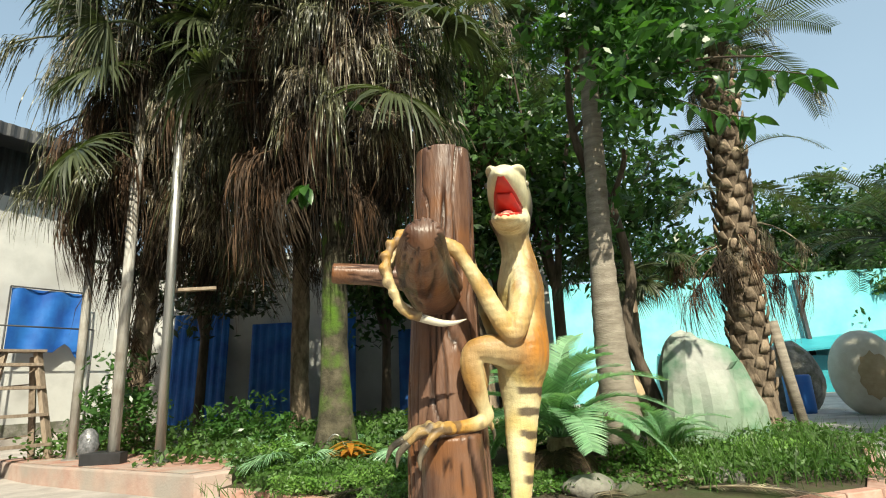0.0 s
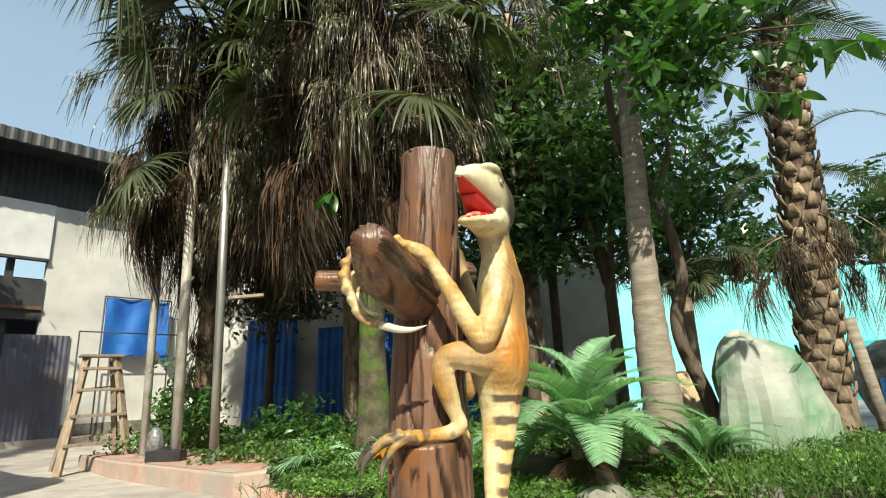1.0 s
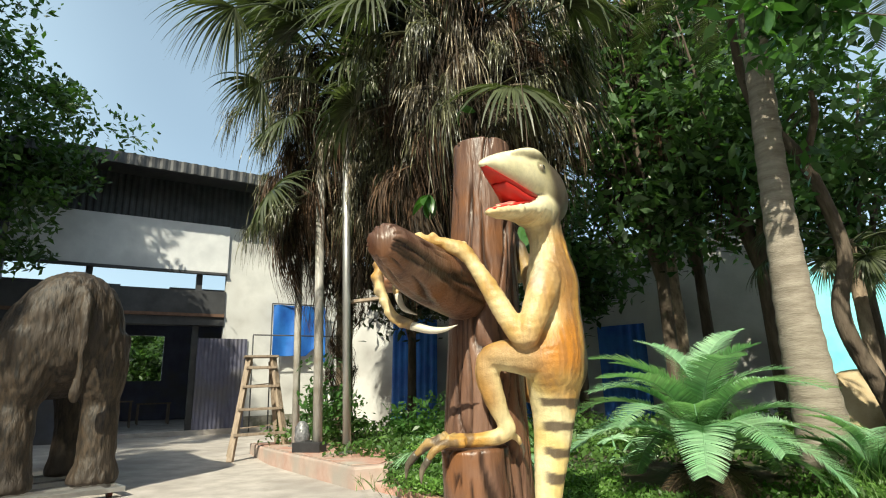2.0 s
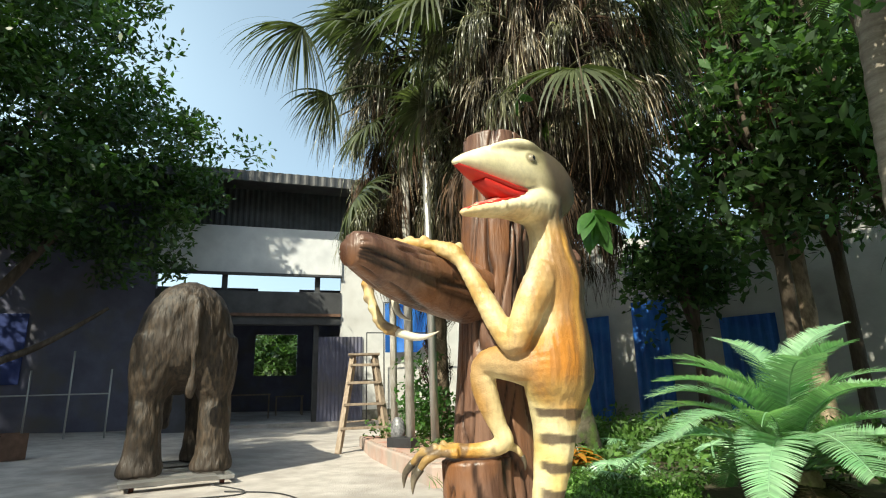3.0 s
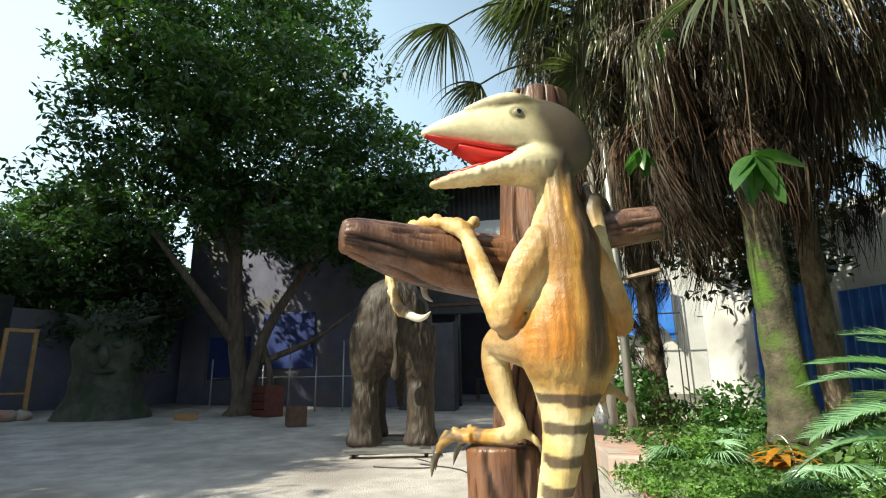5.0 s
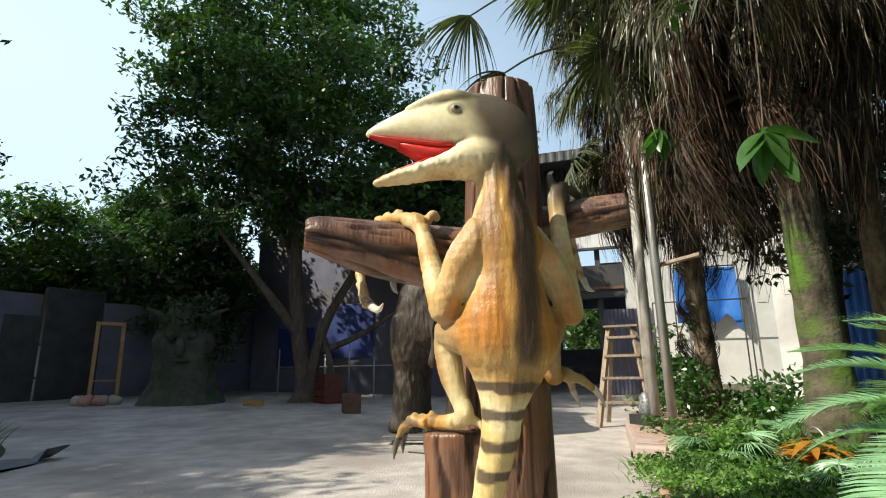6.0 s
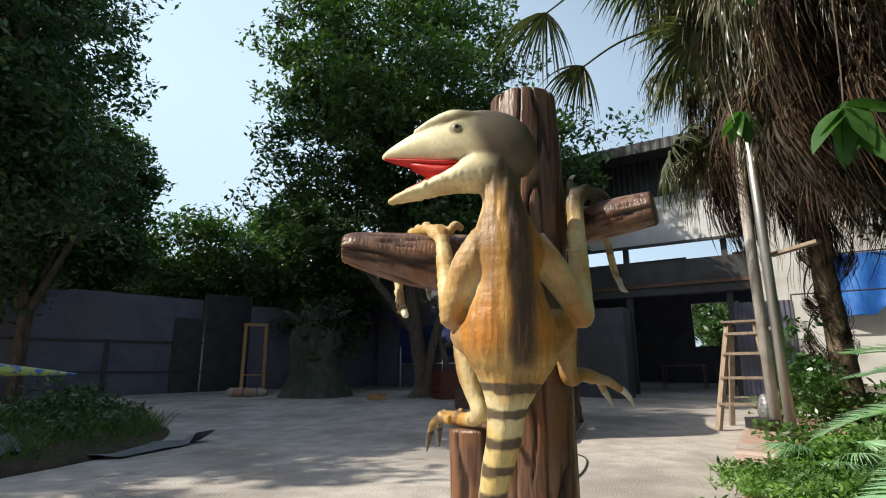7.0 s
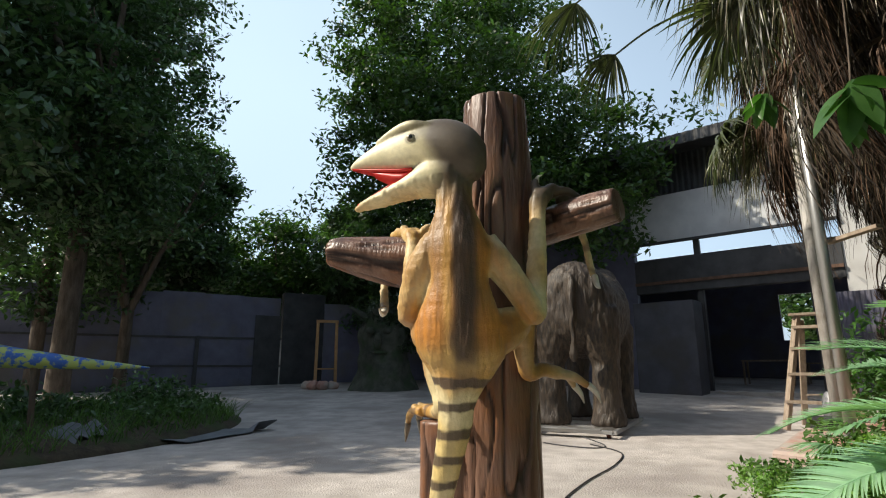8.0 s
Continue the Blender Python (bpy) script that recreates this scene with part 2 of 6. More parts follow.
M_PLASTER = mat("white_plaster", (0.50, 0.50, 0.49), (0.62, 0.615, 0.60), 0.9, 1.2, 0.2, 18, c3=(0.33, 0.32, 0.31), s3=0.6)
M_FASCIA = mat("grey_white_sheet", (0.56, 0.57, 0.59), (0.68, 0.69, 0.70), 0.6, 1.4, 0.1, 12, c3=(0.50, 0.51, 0.53), s3=0.6)
M_DARKSHEET = mat("dark_metal_sheet", (0.035, 0.036, 0.04), (0.065, 0.066, 0.07), 0.55, 2, 0.15, 10, metal=0.2)
M_GREYSHEET = mat("grey_metal_sheet", (0.095, 0.096, 0.145), (0.138, 0.140, 0.205), 0.5, 1.5, 0.12, 10, c3=(0.128, 0.120, 0.120), s3=0.8, metal=0.2)
# darker copy of the grey sheet, with the cabin's shade in its colour
M_SHADESHEET = mat("shade_dark_grey_sheet", (0.045, 0.046, 0.060), (0.078, 0.080, 0.100), 0.5, 1.5, 0.15, 10, c3=(0.055, 0.050, 0.048), s3=0.8, metal=0.2)
M_BLUE = mat("blue_sheet", (0.010, 0.085, 0.38), (0.025, 0.16, 0.52), 0.5, 1.6, 0.25, 8, vary=0.12)
# blue sheet with the tree's shade put into its colour
M_BLUESHADE = mat("shaded_blue_sheet", (0.008, 0.022, 0.12), (0.015, 0.035, 0.17), 0.5, 1.6, 0.25, 8)
M_CYAN = mat("turquoise_sheet", (0.13, 0.50, 0.54), (0.24, 0.60, 0.62), 0.5, 0.6, 0.05, 6)
M_TEAL = mat("teal_roof_sheet", (0.02, 0.25, 0.30), (0.04, 0.33, 0.38), 0.5, 0.8, 0.05, 6)
M_ROCKPROP = mat("sprayed_rock", (0.32, 0.335, 0.31), (0.45, 0.45, 0.42), 0.8, 1.4, 0.5, 14, c3=(0.120, 0.232, 0.152), s3=1.5)
M_EGG = mat("egg_shell", (0.62, 0.57, 0.46), (0.70, 0.66, 0.56), 0.7, 5, 0.2, 30)
M_EGGIN = mat("egg_tan", (0.40, 0.30, 0.17), (0.48, 0.38, 0.24), 0.7, 5, 0.2, 30)
M_STONE = mat("grey_stone", (0.11, 0.105, 0.09), (0.26, 0.25, 0.22), 0.9, 5, 0.8, 22, c3=(0.09, 0.095, 0.06), s3=3.0)
M_MAT = mat("grey_rubber_mat", (0.10, 0.11, 0.12), (0.16, 0.17, 0.19), 0.7, 4, 0.2, 30)
M_BLACK = mat("black_box", (0.02, 0.02, 0.022), (0.035, 0.035, 0.04), 0.5, 6)
M_RUST = mat("red_oxide_paint", (0.085, 0.020, 0.013), (0.12, 0.034, 0.022), 0.6, 5, vary=0.1)
M_BROWN = mat("brown_boards", (0.10, 0.055, 0.035), (0.16, 0.09, 0.06), 0.8, 6, 0.3, 20)
M_ORANGEWOOD = mat("raw_timber", (0.42, 0.22, 0.09), (0.52, 0.31, 0.14), 0.75, 5, 0.3, 25)
M_TREEFACE = mat("grey_green_sculpture", (0.036, 0.042, 0.030), (0.090, 0.093, 0.072), 0.9, 3, 0.8, 12, c3=(0.036, 0.060, 0.024), s3=2)
M_TAILBLUE = mat("spotted_blue_paint", (0.03, 0.12, 0.45), (0.36, 0.45, 0.12), 0.45, 7, lo=0.47, hi=0.53)
M_PLASTIC = mat("clear_wrap", (0.09, 0.095, 0.10), (0.24, 0.24, 0.26), 0.25, 18, 0.6, 25)

# the rock's foot is sprayed green, ragged at its upper edge
rt = M_ROCKPROP.node_tree
rc, rx, rs_ = rt.nodes.new("ShaderNodeTexCoord"), rt.nodes.new("ShaderNodeSeparateXYZ"), rt.nodes.new("ShaderNodeMapRange")
rn, ra = rt.nodes.new("ShaderNodeTexNoise"), rt.nodes.new("ShaderNodeMath")
rn.inputs["Scale"].default_value = 2.2
ra.operation = "ADD"
rt.links.new(rc.outputs["Object"], rx.inputs[0])
rt.links.new(rc.outputs["Object"], rn.inputs["Vector"])
rt.links.new(rx.outputs["Z"], ra.inputs[0])
rt.links.new(rn.outputs["Fac"], ra.inputs[1])
rs_.inputs["From Min"].default_value, rs_.inputs["From Max"].default_value, rs_.inputs["To Min"].default_value, rs_.inputs["To Max"].default_value = 0.7, 1.7, 0.62, 0.0
rt.links.new(ra.outputs[0], rs_.inputs[0])
rm = rt.nodes.new("ShaderNodeMix")
rm.data_type = "RGBA"
rm.inputs["B"].default_value = (0.085, 0.24, 0.11, 1)
rsrc = rt.nodes["Principled BSDF"].inputs["Base Color"].links[0].from_socket
rt.links.new(rs_.outputs[0], rm.inputs["Factor"])
rt.links.new(rsrc, rm.inputs["A"])
rt.links.new(rm.outputs["Result"], rt.nodes["Principled BSDF"].inputs["Base Color"])

# ---- ground ----
gx = np.concatenate([np.linspace(-400, -34, 10), np.linspace(-30, 26, 57), np.linspace(30, 400, 10)])
gy = np.concatenate([np.linspace(-400, -34, 10), np.linspace(-30, 40, 36), np.linspace(44, 400, 10)])
gv = [(x, y, gz(max(x, -60))) for y in gy for x in gx]
nx = len(gx)
gf = [(j * nx + i, j * nx + i + 1, (j + 1) * nx + i + 1, (j + 1) * nx + i) for j in range(len(gy) - 1) for i in range(nx - 1)]
tagged(part("ground", [(gv, gf)], M_PAVE, smooth=True), "pale dusty concrete yard with worn patches", "ground", kind="structure")

# planted bed, a low mound behind the statue
bv, bf = [], []
BED = [(-2.75, 7.05), (-1.9, 6.6), (-0.9, 5.75), (0.2, 5.35), (1.4, 5.0), (2.5, 4.9), (3.6, 5.2), (4.6, 6.5), (5.9, 8.4), (6.6, 11.5), (6.8, 16.6), (-9.6, 16.6), (-8.4, 11.6)]
bc = Vector((0.0, 9.5))
rings = [(1.0, -0.05), (1.0, 0.09), (0.95, 0.12), (0.8, 0.16), (0.5, 0.22), (0.2, 0.24)]
for k, h in rings:
    for p in BED:
        q = bc + (Vector(p) - bc) * k
        bv.append((q.x, q.y, h))
nb = len(BED)
for r in range(len(rings) - 1):
    for i in range(nb):
        j = (i + 1) % nb
        bf.append((r * nb + i, r * nb + j, (r + 1) * nb + j, (r + 1) * nb + i))
bf.append(tuple((len(rings) - 1) * nb + i for i in range(nb)))
tagged(part("garden_bed", [(bv, bf)], M_SOIL, smooth=True), "dark soil planting bed under palms", "garden bed", kind="structure")

# pink cement plinth that carries the three poles
plinth = thing("plinth", (0, 0, 0), "low pink cement plinth with a chipped red top", "plinth")
PL = [(-8.3, 10.35), (-6.42, 8.98), (-3.05, 6.92), (-2.72, 7.22), (-3.0, 8.6), (-6.6, 11.0)]
pv = [(x, y, z) for z in (-0.05, 0.25, 0.28) for x, y in PL]
c0 = Vector((-5, 8.8, 0))
pv[12:] = [tuple(Vector((x, y, 0.28)) + (c0 - Vector((x, y, 0))).normalized() * 0.04) for x, y in PL]
pf = [(r * 6 + i, r * 6 + (i + 1) % 6, (r + 1) * 6 + (i + 1) % 6, (r + 1) * 6 + i) for r in range(2) for i in range(6)] + [tuple(range(12, 18))]
part("body", [(pv, pf)], M_PLINTH, plinth)
pt = [tuple(Vector((x, y, 0.284)) + (c0 - Vector((x, y, 0))).normalized() * 0.22) for x, y in PL]
part("top_slab", [(pt + [(x, y, 0.296) for x, y, z in pt], [tuple(range(6, 12))] + [(i, (i + 1) % 6, 6 + (i + 1) % 6, 6 + i) for i in range(6)])], M_KERB, plinth, "worn red top")

# ---- shed: front runs along U from P0 ----
P0, U = Vector((-14.3, 11.6, 0)), Vector((0.541, 0.841, 0))
NRM = Vector((0.841, -0.541, 0))
SH = Matrix(((U.x, NRM.x, 0, P0.x), (U.y, NRM.y, 0, P0.y), (0, 0, 1, 0), (0, 0, 0, 1)))


def slab(s0, s1, d0, d1, z0, z1, bev=0.0):
    """A block in the shed's axes: s along the front, d outwards."""
    V, F = moved(box(s0, s1, d0, d1, z0, z1, bev), SH)
    return V, [f[::-1] for f in F]


def ribbed(s0, s1, z0, z1, d=0.0, pitch=0.19, depth=0.03, lean=0.0):
    """A ribbed sheet standing in the shed's axes, with thickness."""
    V, F = [], []
    n = max(2, int((s1 - s0) / pitch) * 4)
    for i in range(n + 1):
        s = s0 + (s1 - s0) * i / n
        o = d + (depth if i % 4 in (1, 2) else 0)
        for z, dd in ((z0, 0), (z1, lean)):
            V.append(SH @ Vector((s, o + dd, z)))
            V.append(SH @ Vector((s, o + dd - 0.012, z)))
    for i in range(n):
        a, b = 4 * i, 4 * i + 4
        F += [(a, b, b + 2, a + 2), (a + 1, a + 3, b + 3, b + 1), (a + 2, b + 2, b + 3, a + 3), (a, a + 1, b + 1, b)]
    return V, F


shed = thing("workshop_shed", (0, 0, 0), "large white-walled workshop shed with a dark roof and open front", "shed", kind="structure")
part("wall", [slab(2.42, 7.4, -0.25, 0, 0.0, 7.1), slab(-3.5, -1.5, -0.25, 0, 5.45, 7.1)], M_PLASTER, shed, "grey-white plaster front wall")
part("fascia", [slab(-3.6, 2.42, -0.02, 0.1, 5.45, 7.1, 0.01)], M_FASCIA, shed, "pale sheet-metal fascia")
part("fascia_edge", [slab(-3.6, 2.42, -0.04, 0.14, 5.37, 5.445)], M_DARKSHEET, shed)
part("lintel", [slab(-3.6, 2.42, -0.3, 0.05, 3.67, 4.82, 0.01)], M_DARKSHEET, shed, "dark metal lintel")
part("lintel_rail", [slab(-3.6, 2.4, 0.05, 0.12, 3.95, 4.05)], M_BROWN, shed)
part("post", [slab(1.5, 1.68, -0.3, -0.12, 0.2, 5.4)], M_DARKSHEET, shed)
part("post", [slab(-1.62, -1.44, -0.3, -0.12, 0.2, 5.4)], M_DARKSHEET, shed)
part("wall", [slab(-12.5, -3.6, -0.25, 0, 0.0, 5.4), slab(-12.5, -3.6, -0.25, -0.05, 5.4, 8.6)], M_GREYSHEET, shed, "dark grey sheet-metal wall")
# the upper wall's dark sheet stands in for shade under the eave
part("upper_wall", [ribbed(-3.6, 7.4, 7.1, 8.7, -0.2)], M_DARKSHEET, shed)
part("roof", [slab(-12.9, 7.8, -9.0, 1.3, 8.6, 8.72), slab(-12.9, 7.8, 1.22, 1.3, 8.35, 8.6)], M_DARKSHEET, shed, "dark corrugated eave")
part("roof_ribs", [ribbed(-12.9, 7.8, 8.36, 8.72, 1.31, 0.3, 0.03)], M_DARKSHEET, shed)
part("side_wall", [slab(7.15, 7.4, -9.0, -0.25, 0, 8.6)], M_PLASTER, shed)
part("side_wall", [slab(-12.5, -12.3, -9.0, -0.25, 0, 8.6)], M_GREYSHEET, shed)
# back wall with openings that let daylight through
back = [slab(-12.3, -0.6, -9.0, -8.85, 0, 6.6), slab(1.4, 7.15, -9.0, -8.85, 0, 6.6), slab(-0.6, 1.4, -9.0, -8.85, 0, 2.3), slab(-0.6, 1.4, -9.0, -8.85, 4.3, 4.9)]
part("back_wall", back, M_GREYSHEET, shed)
part("floor_slab", [slab(-12.3, 7.15, -8.85, 0.1, 0.1, 0.42)], M_PAVE, shed)
part("roller_door", [ribbed(1.66, 3.2, 0.32, 3.25, 0.06, 0.12, 0.025)], M_GREYSHEET, shed, "corrugated steel sheet door")
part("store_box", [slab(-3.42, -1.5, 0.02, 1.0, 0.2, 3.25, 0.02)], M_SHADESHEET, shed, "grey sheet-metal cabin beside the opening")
part("wall_stain_band", [slab(2.6, 7.3, 0.003, 0.02, 0.3, 0.75)], M_STONE, shed)
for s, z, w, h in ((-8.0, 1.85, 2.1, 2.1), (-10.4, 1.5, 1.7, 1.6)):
    part("blue_panel", [slab(s - w / 2, s + w / 2, 0.02, 0.07, z, z + h, 0.01)], M_BLUESHADE, shed, "blue sheet panel coloured dark for the tree's shade")

# blue tarpaulin board on a pipe rack by the shed wall
rack = thing("tarp_rack", (0, 0, 0), "bright blue sheet hung on a thin pipe rack", "rack")
tv, tf = [], []
for i in range(15):
    for j in range(9):
        s, z = 3.95 + 1.85 * i / 14, 4.42 - 1.75 * j / 8 - (0.25 if i > 9 else 0) * (j / 8) * math.sin(i)
        d = 0.35 + 0.06 * math.sin(i * 0.9 + j * 0.3) + 0.03 * noise.noise((i * 0.5, j * 0.5, 0))
        tv += [SH @ Vector((s, d, z)), SH @ Vector((s, d - 0.015, z))]
for i in range(14):
    for j in range(8):
        a, b = 2 * (i * 9 + j), 2 * ((i + 1) * 9 + j)
        tf += [(a, b, b + 2, a + 2), (a + 1, a + 3, b + 3, b + 1)]
part("sheet", [(tv, tf)], M_BLUE, rack, smooth=True)
for a, b in (((3.9, 0.4, 0.3), (3.9, 0.4, 4.45)), ((5.85, 0.4, 0.3), (5.85, 0.4, 4.45)), ((3.9, 0.4, 4.45), (5.85, 0.4, 4.45)), ((3.2, 0.9, 3.3), (5.9, 0.9, 3.3)), ((3.2, 0.9, 0.3), (3.2, 0.9, 3.3)), ((5.9, 0.9, 0.3), (5.9, 0.9, 3.3))):
    part("pipe", [tube([SH @ Vector(a), SH @ Vector(b)], 0.022, 8)], M_DARKSHEET, rack, smooth=True)

# garden wall behind the palms
gw = part("garden_wall", [box(-10.3, 3.4, 17.0, 17.25, 0, 5.6)], M_PLASTER)
tagged(gw, "grey-white plastered garden wall", "wall", kind="structure")
for x0, x1, z0, z1 in ((-5.9, -4.4, 0.3, 3.3), (-3.7, -2.7, 0.3, 3.6), (-1.4, -0.1, 0.3, 2.9), (-8.3, -6.6, 0.3, 3.7)):
    V, F = [], []
    n = int((x1 - x0) / 0.06)
    for i in range(n + 1):
        x = x0 + (x1 - x0) * i / n
        y = 16.78 - 0.03 * (i % 4 in (1, 2))
        V += [(x, y - 0.25, z0), (x, y, z1), (x, y - 0.235, z0), (x, y + 0.015, z1)]
    for i in range(n):
        a, b = 4 * i, 4 * i + 4
        F += [(a, a + 1, b + 1, b), (a + 2, b + 2, b + 3, a + 3)]
    tagged(part("blue_fence_sheet", [(V, F)], M_BLUE), "bright blue ribbed sheet leaning on the garden wall", "metal sheet", "blue sheets")

# turquoise building far behind the bed
hall = thing("turquoise_hall", (0, 0, 0), "long turquoise sheet-metal hall with a teal lean-to roof", "building", kind="structure")
part("wall", [box(-6.0, 60, 26, 26.3, 0, 5.6)], M_CYAN, hall)
part("lean_to_roof", [([(10, 25.9, 2.0), (60, 25.9, 4.6), (60, 23.5, 4.0), (10, 23.5, 1.5), (10, 25.9, 2.08), (60, 25.9, 4.68), (60, 23.5, 4.08), (10, 23.5, 1.58)], [(0, 1, 2, 3), (4, 7, 6, 5), (3, 2, 6, 7), (0, 3, 7, 4)])], M_TEAL, hall)
part("column", [beam((17.2, 25.7, 0), (17.0, 25.7, 5.2), 0.18, 0.18)], M_DARKSHEET, hall)
part("lower_wall", [box(12, 60, 24.5, 24.6, 0, 1.6)], M_TEAL, hall)

# sheet-metal yard wall and gate on the far side of the yard
LP, LU = Vector((-18.5, -5.4, 0)), Vector((0.6, -0.8, 0))
LN = Vector((0.8, 0.6, 0))
LM = Matrix(((LU.x, LN.x, 0, LP.x), (LU.y, LN.y, 0, LP.y), (0, 0, 1, 0), (0, 0, 0, 1)))


def lbox(s0, s1, d0, d1, z0, z1, bev=0.0):
    V, F = moved(box(s0, s1, d0, d1, z0, z1, bev), LM)
    return V, [f[::-1] for f in F]


yard = thing("yard_wall", (0, 0, 0), "tall grey-blue sheet-metal yard wall with a wide gate", "wall", kind="structure")
for i in range(12):
    part("panel", [lbox(0.3 + i * 1.5, 1.802 + i * 1.5, -0.04 - 0.01 * (i % 2), 0, 0.3, 4.05 + 0.03 * (i % 3), 0.01)], M_GREYSHEET, yard)
for z in (1.2, 2.3):
    part("rail", [lbox(0.2, 18.4, 0.01, 0.07, z, z + 0.08)], M_DARKSHEET, yard)
part("gate_post", [lbox(3.36, 3.5, 0, 0.1, 0.3, 2.4)], M_DARKSHEET, yard)
part("side_door", [lbox(0.25, 1.3, 0.0, 0.08, 0.3, 3.3, 0.01)], M_DARKSHEET, yard, "dark side door")
part("pier", [lbox(-1.6, 0.2, -0.3, 0.15, 0.2, 4.3, 0.02)], M_DARKSHEET, yard)


def wallseg(a, b, z0, z1, t=0.22):
    """A plain upright wall from a to b."""
    a, b = Vector((*a, 0)), Vector((*b, 0))
    q = (b - a).normalized()
    m = Matrix(((q.x, -q.y, 0, a.x), (q.y, q.x, 0, a.y), (0, 0, 1, 0), (0, 0, 0, 1)))
    return moved(box(0, (b - a).length, -t, 0, z0, z1, 0.01), m)


w2 = part("boundary_wall", [wallseg((-19.4, -4.1), (-22.6, 3.0), 0, 3.9), wallseg((-22.6, 3.3), (-20.4, 2.0), 0, 3.6)], M_GREYSHEET)
tagged(w2, "dark grey boundary wall behind the trees", "wall", kind="structure")
# plain closing walls behind the camera
tagged(part("boundary_wall", [box(-10, 26, -21.3, -21, 0, 3.0), box(26, 26.3, -21, 24, 0, 3.0)], M_PLASTER), "plain plastered boundary wall", "wall", kind="structure")


# ---- the statue and its post ----
def skin(geos, voxel, smooth_steps):
    """Fuses closed pieces into one smooth skin and returns its mesh."""
    tmp = new("fuse", mesh("fuse", geos, M_PUPIL))
    r = tmp.modifiers.new("remesh", "REMESH")
    r.mode, r.voxel_size = "VOXEL", voxel
    s = tmp.modifiers.new("smooth", "SMOOTH")
    s.factor, s.iterations = 0.5, smooth_steps
    me = bpy.data.meshes.new_from_object(tmp.evaluated_get(bpy.context.evaluated_depsgraph_get()))
    old = tmp.data
    bpy.data.objects.remove(tmp)
    bpy.data.meshes.remove(old)
    me.materials.clear()
    return me


def fuse_parts(me, mats, extra, name):
    """Adds loose pieces with their own slots to a skin; returns one mesh."""
    V = [v.co.copy() for v in me.vertices]
    F = [tuple(p.vertices) for p in me.polygons]
    return mesh(name, [(V, F, 0)] + extra, mats)


RO = Vector((0.48, 3.9, 0))
torso = [(2.30, .50, 3.84, .145, .135), (2.16, .53, 3.86, .115, .112), (2.05, .55, 3.87, .115, .115), (1.93, .55, 3.88, .14, .16), (1.80, .55, 3.89, .165, .19), (1.65, .55, 3.89, .155, .165),
         (1.50, .545, 3.89, .165, .210), (1.38, .53, 3.89, .180, .250), (1.25, .52, 3.90, .175, .248), (1.13, .495, 3.90, .148, .178), (.98, .485, 3.87, .122, .105), (.82, .465, 3.85, .105, .092),
         (.65, .445, 3.81, .085, .08), (.50, .43, 3.78, .07, .068), (.25, .40, 3.74, .05, .05), (.06, .36, 3.66, .035, .035), (.04, .33, 3.55, .02, .02)]
geos = [loft([((s[1], s[2], s[0]), (s[3], 0, 0), (0, s[4], 0)) for s in spline(torso, 4)], 28)]
def hx(y):
    """Middle line of the head, which turns a little towards the trunk."""
    return .385 + (y - 3.19) * .22


head = [(3.185, 2.400, .014, .010), (3.22, 2.412, .038, .030), (3.30, 2.430, .066, .062), (3.42, 2.444, .100, .110), (3.54, 2.456, .128, .150), (3.66, 2.462, .146, .168),
        (3.78, 2.445, .158, .186), (3.90, 2.41, .154, .190), (4.00, 2.375, .118, .15), (4.06, 2.36, .05, .07)]
geos.append(loft([((hx(s[0]), s[0], s[1]), (s[2], 0, 0), (0, 0, s[3])) for s in spline(head, 3)], 28))
jaw = [(3.225, 2.125, .020, .012), (3.27, 2.136, .050, .026), (3.38, 2.166, .084, .042), (3.50, 2.20, .108, .054), (3.60, 2.232, .126, .072), (3.72, 2.27, .138, .12), (3.86, 2.27, .128, .15)]
geos.append(loft([((hx(s[0]), s[0], s[1]), (s[2], 0, 0), (0, 0, s[3])) for s in spline(jaw, 3)], 24))
# brow ridges
for sx in (-1, 1):
    geos.append(limb([(hx(3.38) + sx * .066, 3.38, 2.515, .014), (hx(3.50) + sx * .092, 3.50, 2.562, .026), (hx(3.60) + sx * .108, 3.60, 2.578, .034), (hx(3.70) + sx * .112, 3.70, 2.566, .026), (hx(3.78) + sx * .11, 3.78, 2.54, .014)], 4, 8))
# left arm, hand and long fingers that wrap the limb of the post
geos += [limb([(.56, 3.78, 1.86, .10), (.53, 3.68, 1.72, .095), (.48, 3.61, 1.55, .078), (.435, 3.59, 1.455, .068), (.36, 3.585, 1.55, .066), (.25, 3.565, 1.76, .058), (.15, 3.55, 1.94, .046), (.10, 3.53, 2.01, .055), (.02, 3.48, 2.055, .045)]),
         limb([(.05, 3.50, 2.05, .042), (-.06, 3.44, 2.08, .034), (-.17, 3.36, 2.085, .03), (-.27, 3.33, 2.05, .032), (-.325, 3.27, 1.95, .028), (-.335, 3.25, 1.82, .032), (-.29, 3.26, 1.69, .028), (-.24, 3.275, 1.60, .034), (-.14, 3.30, 1.555, .032)])]
geos += [limb([(.06, 3.54, 2.05, .04), (-.08, 3.54, 2.085, .032), (-.2, 3.53, 2.075, .03), (-.31, 3.50, 1.99, .03), (-.345, 3.48, 1.87, .028), (-.33, 3.46, 1.77, .028)]),
         limb([(.09, 3.57, 2.0, .03), (.06, 3.63, 2.08, .028), (.0, 3.68, 2.07, .022)])]
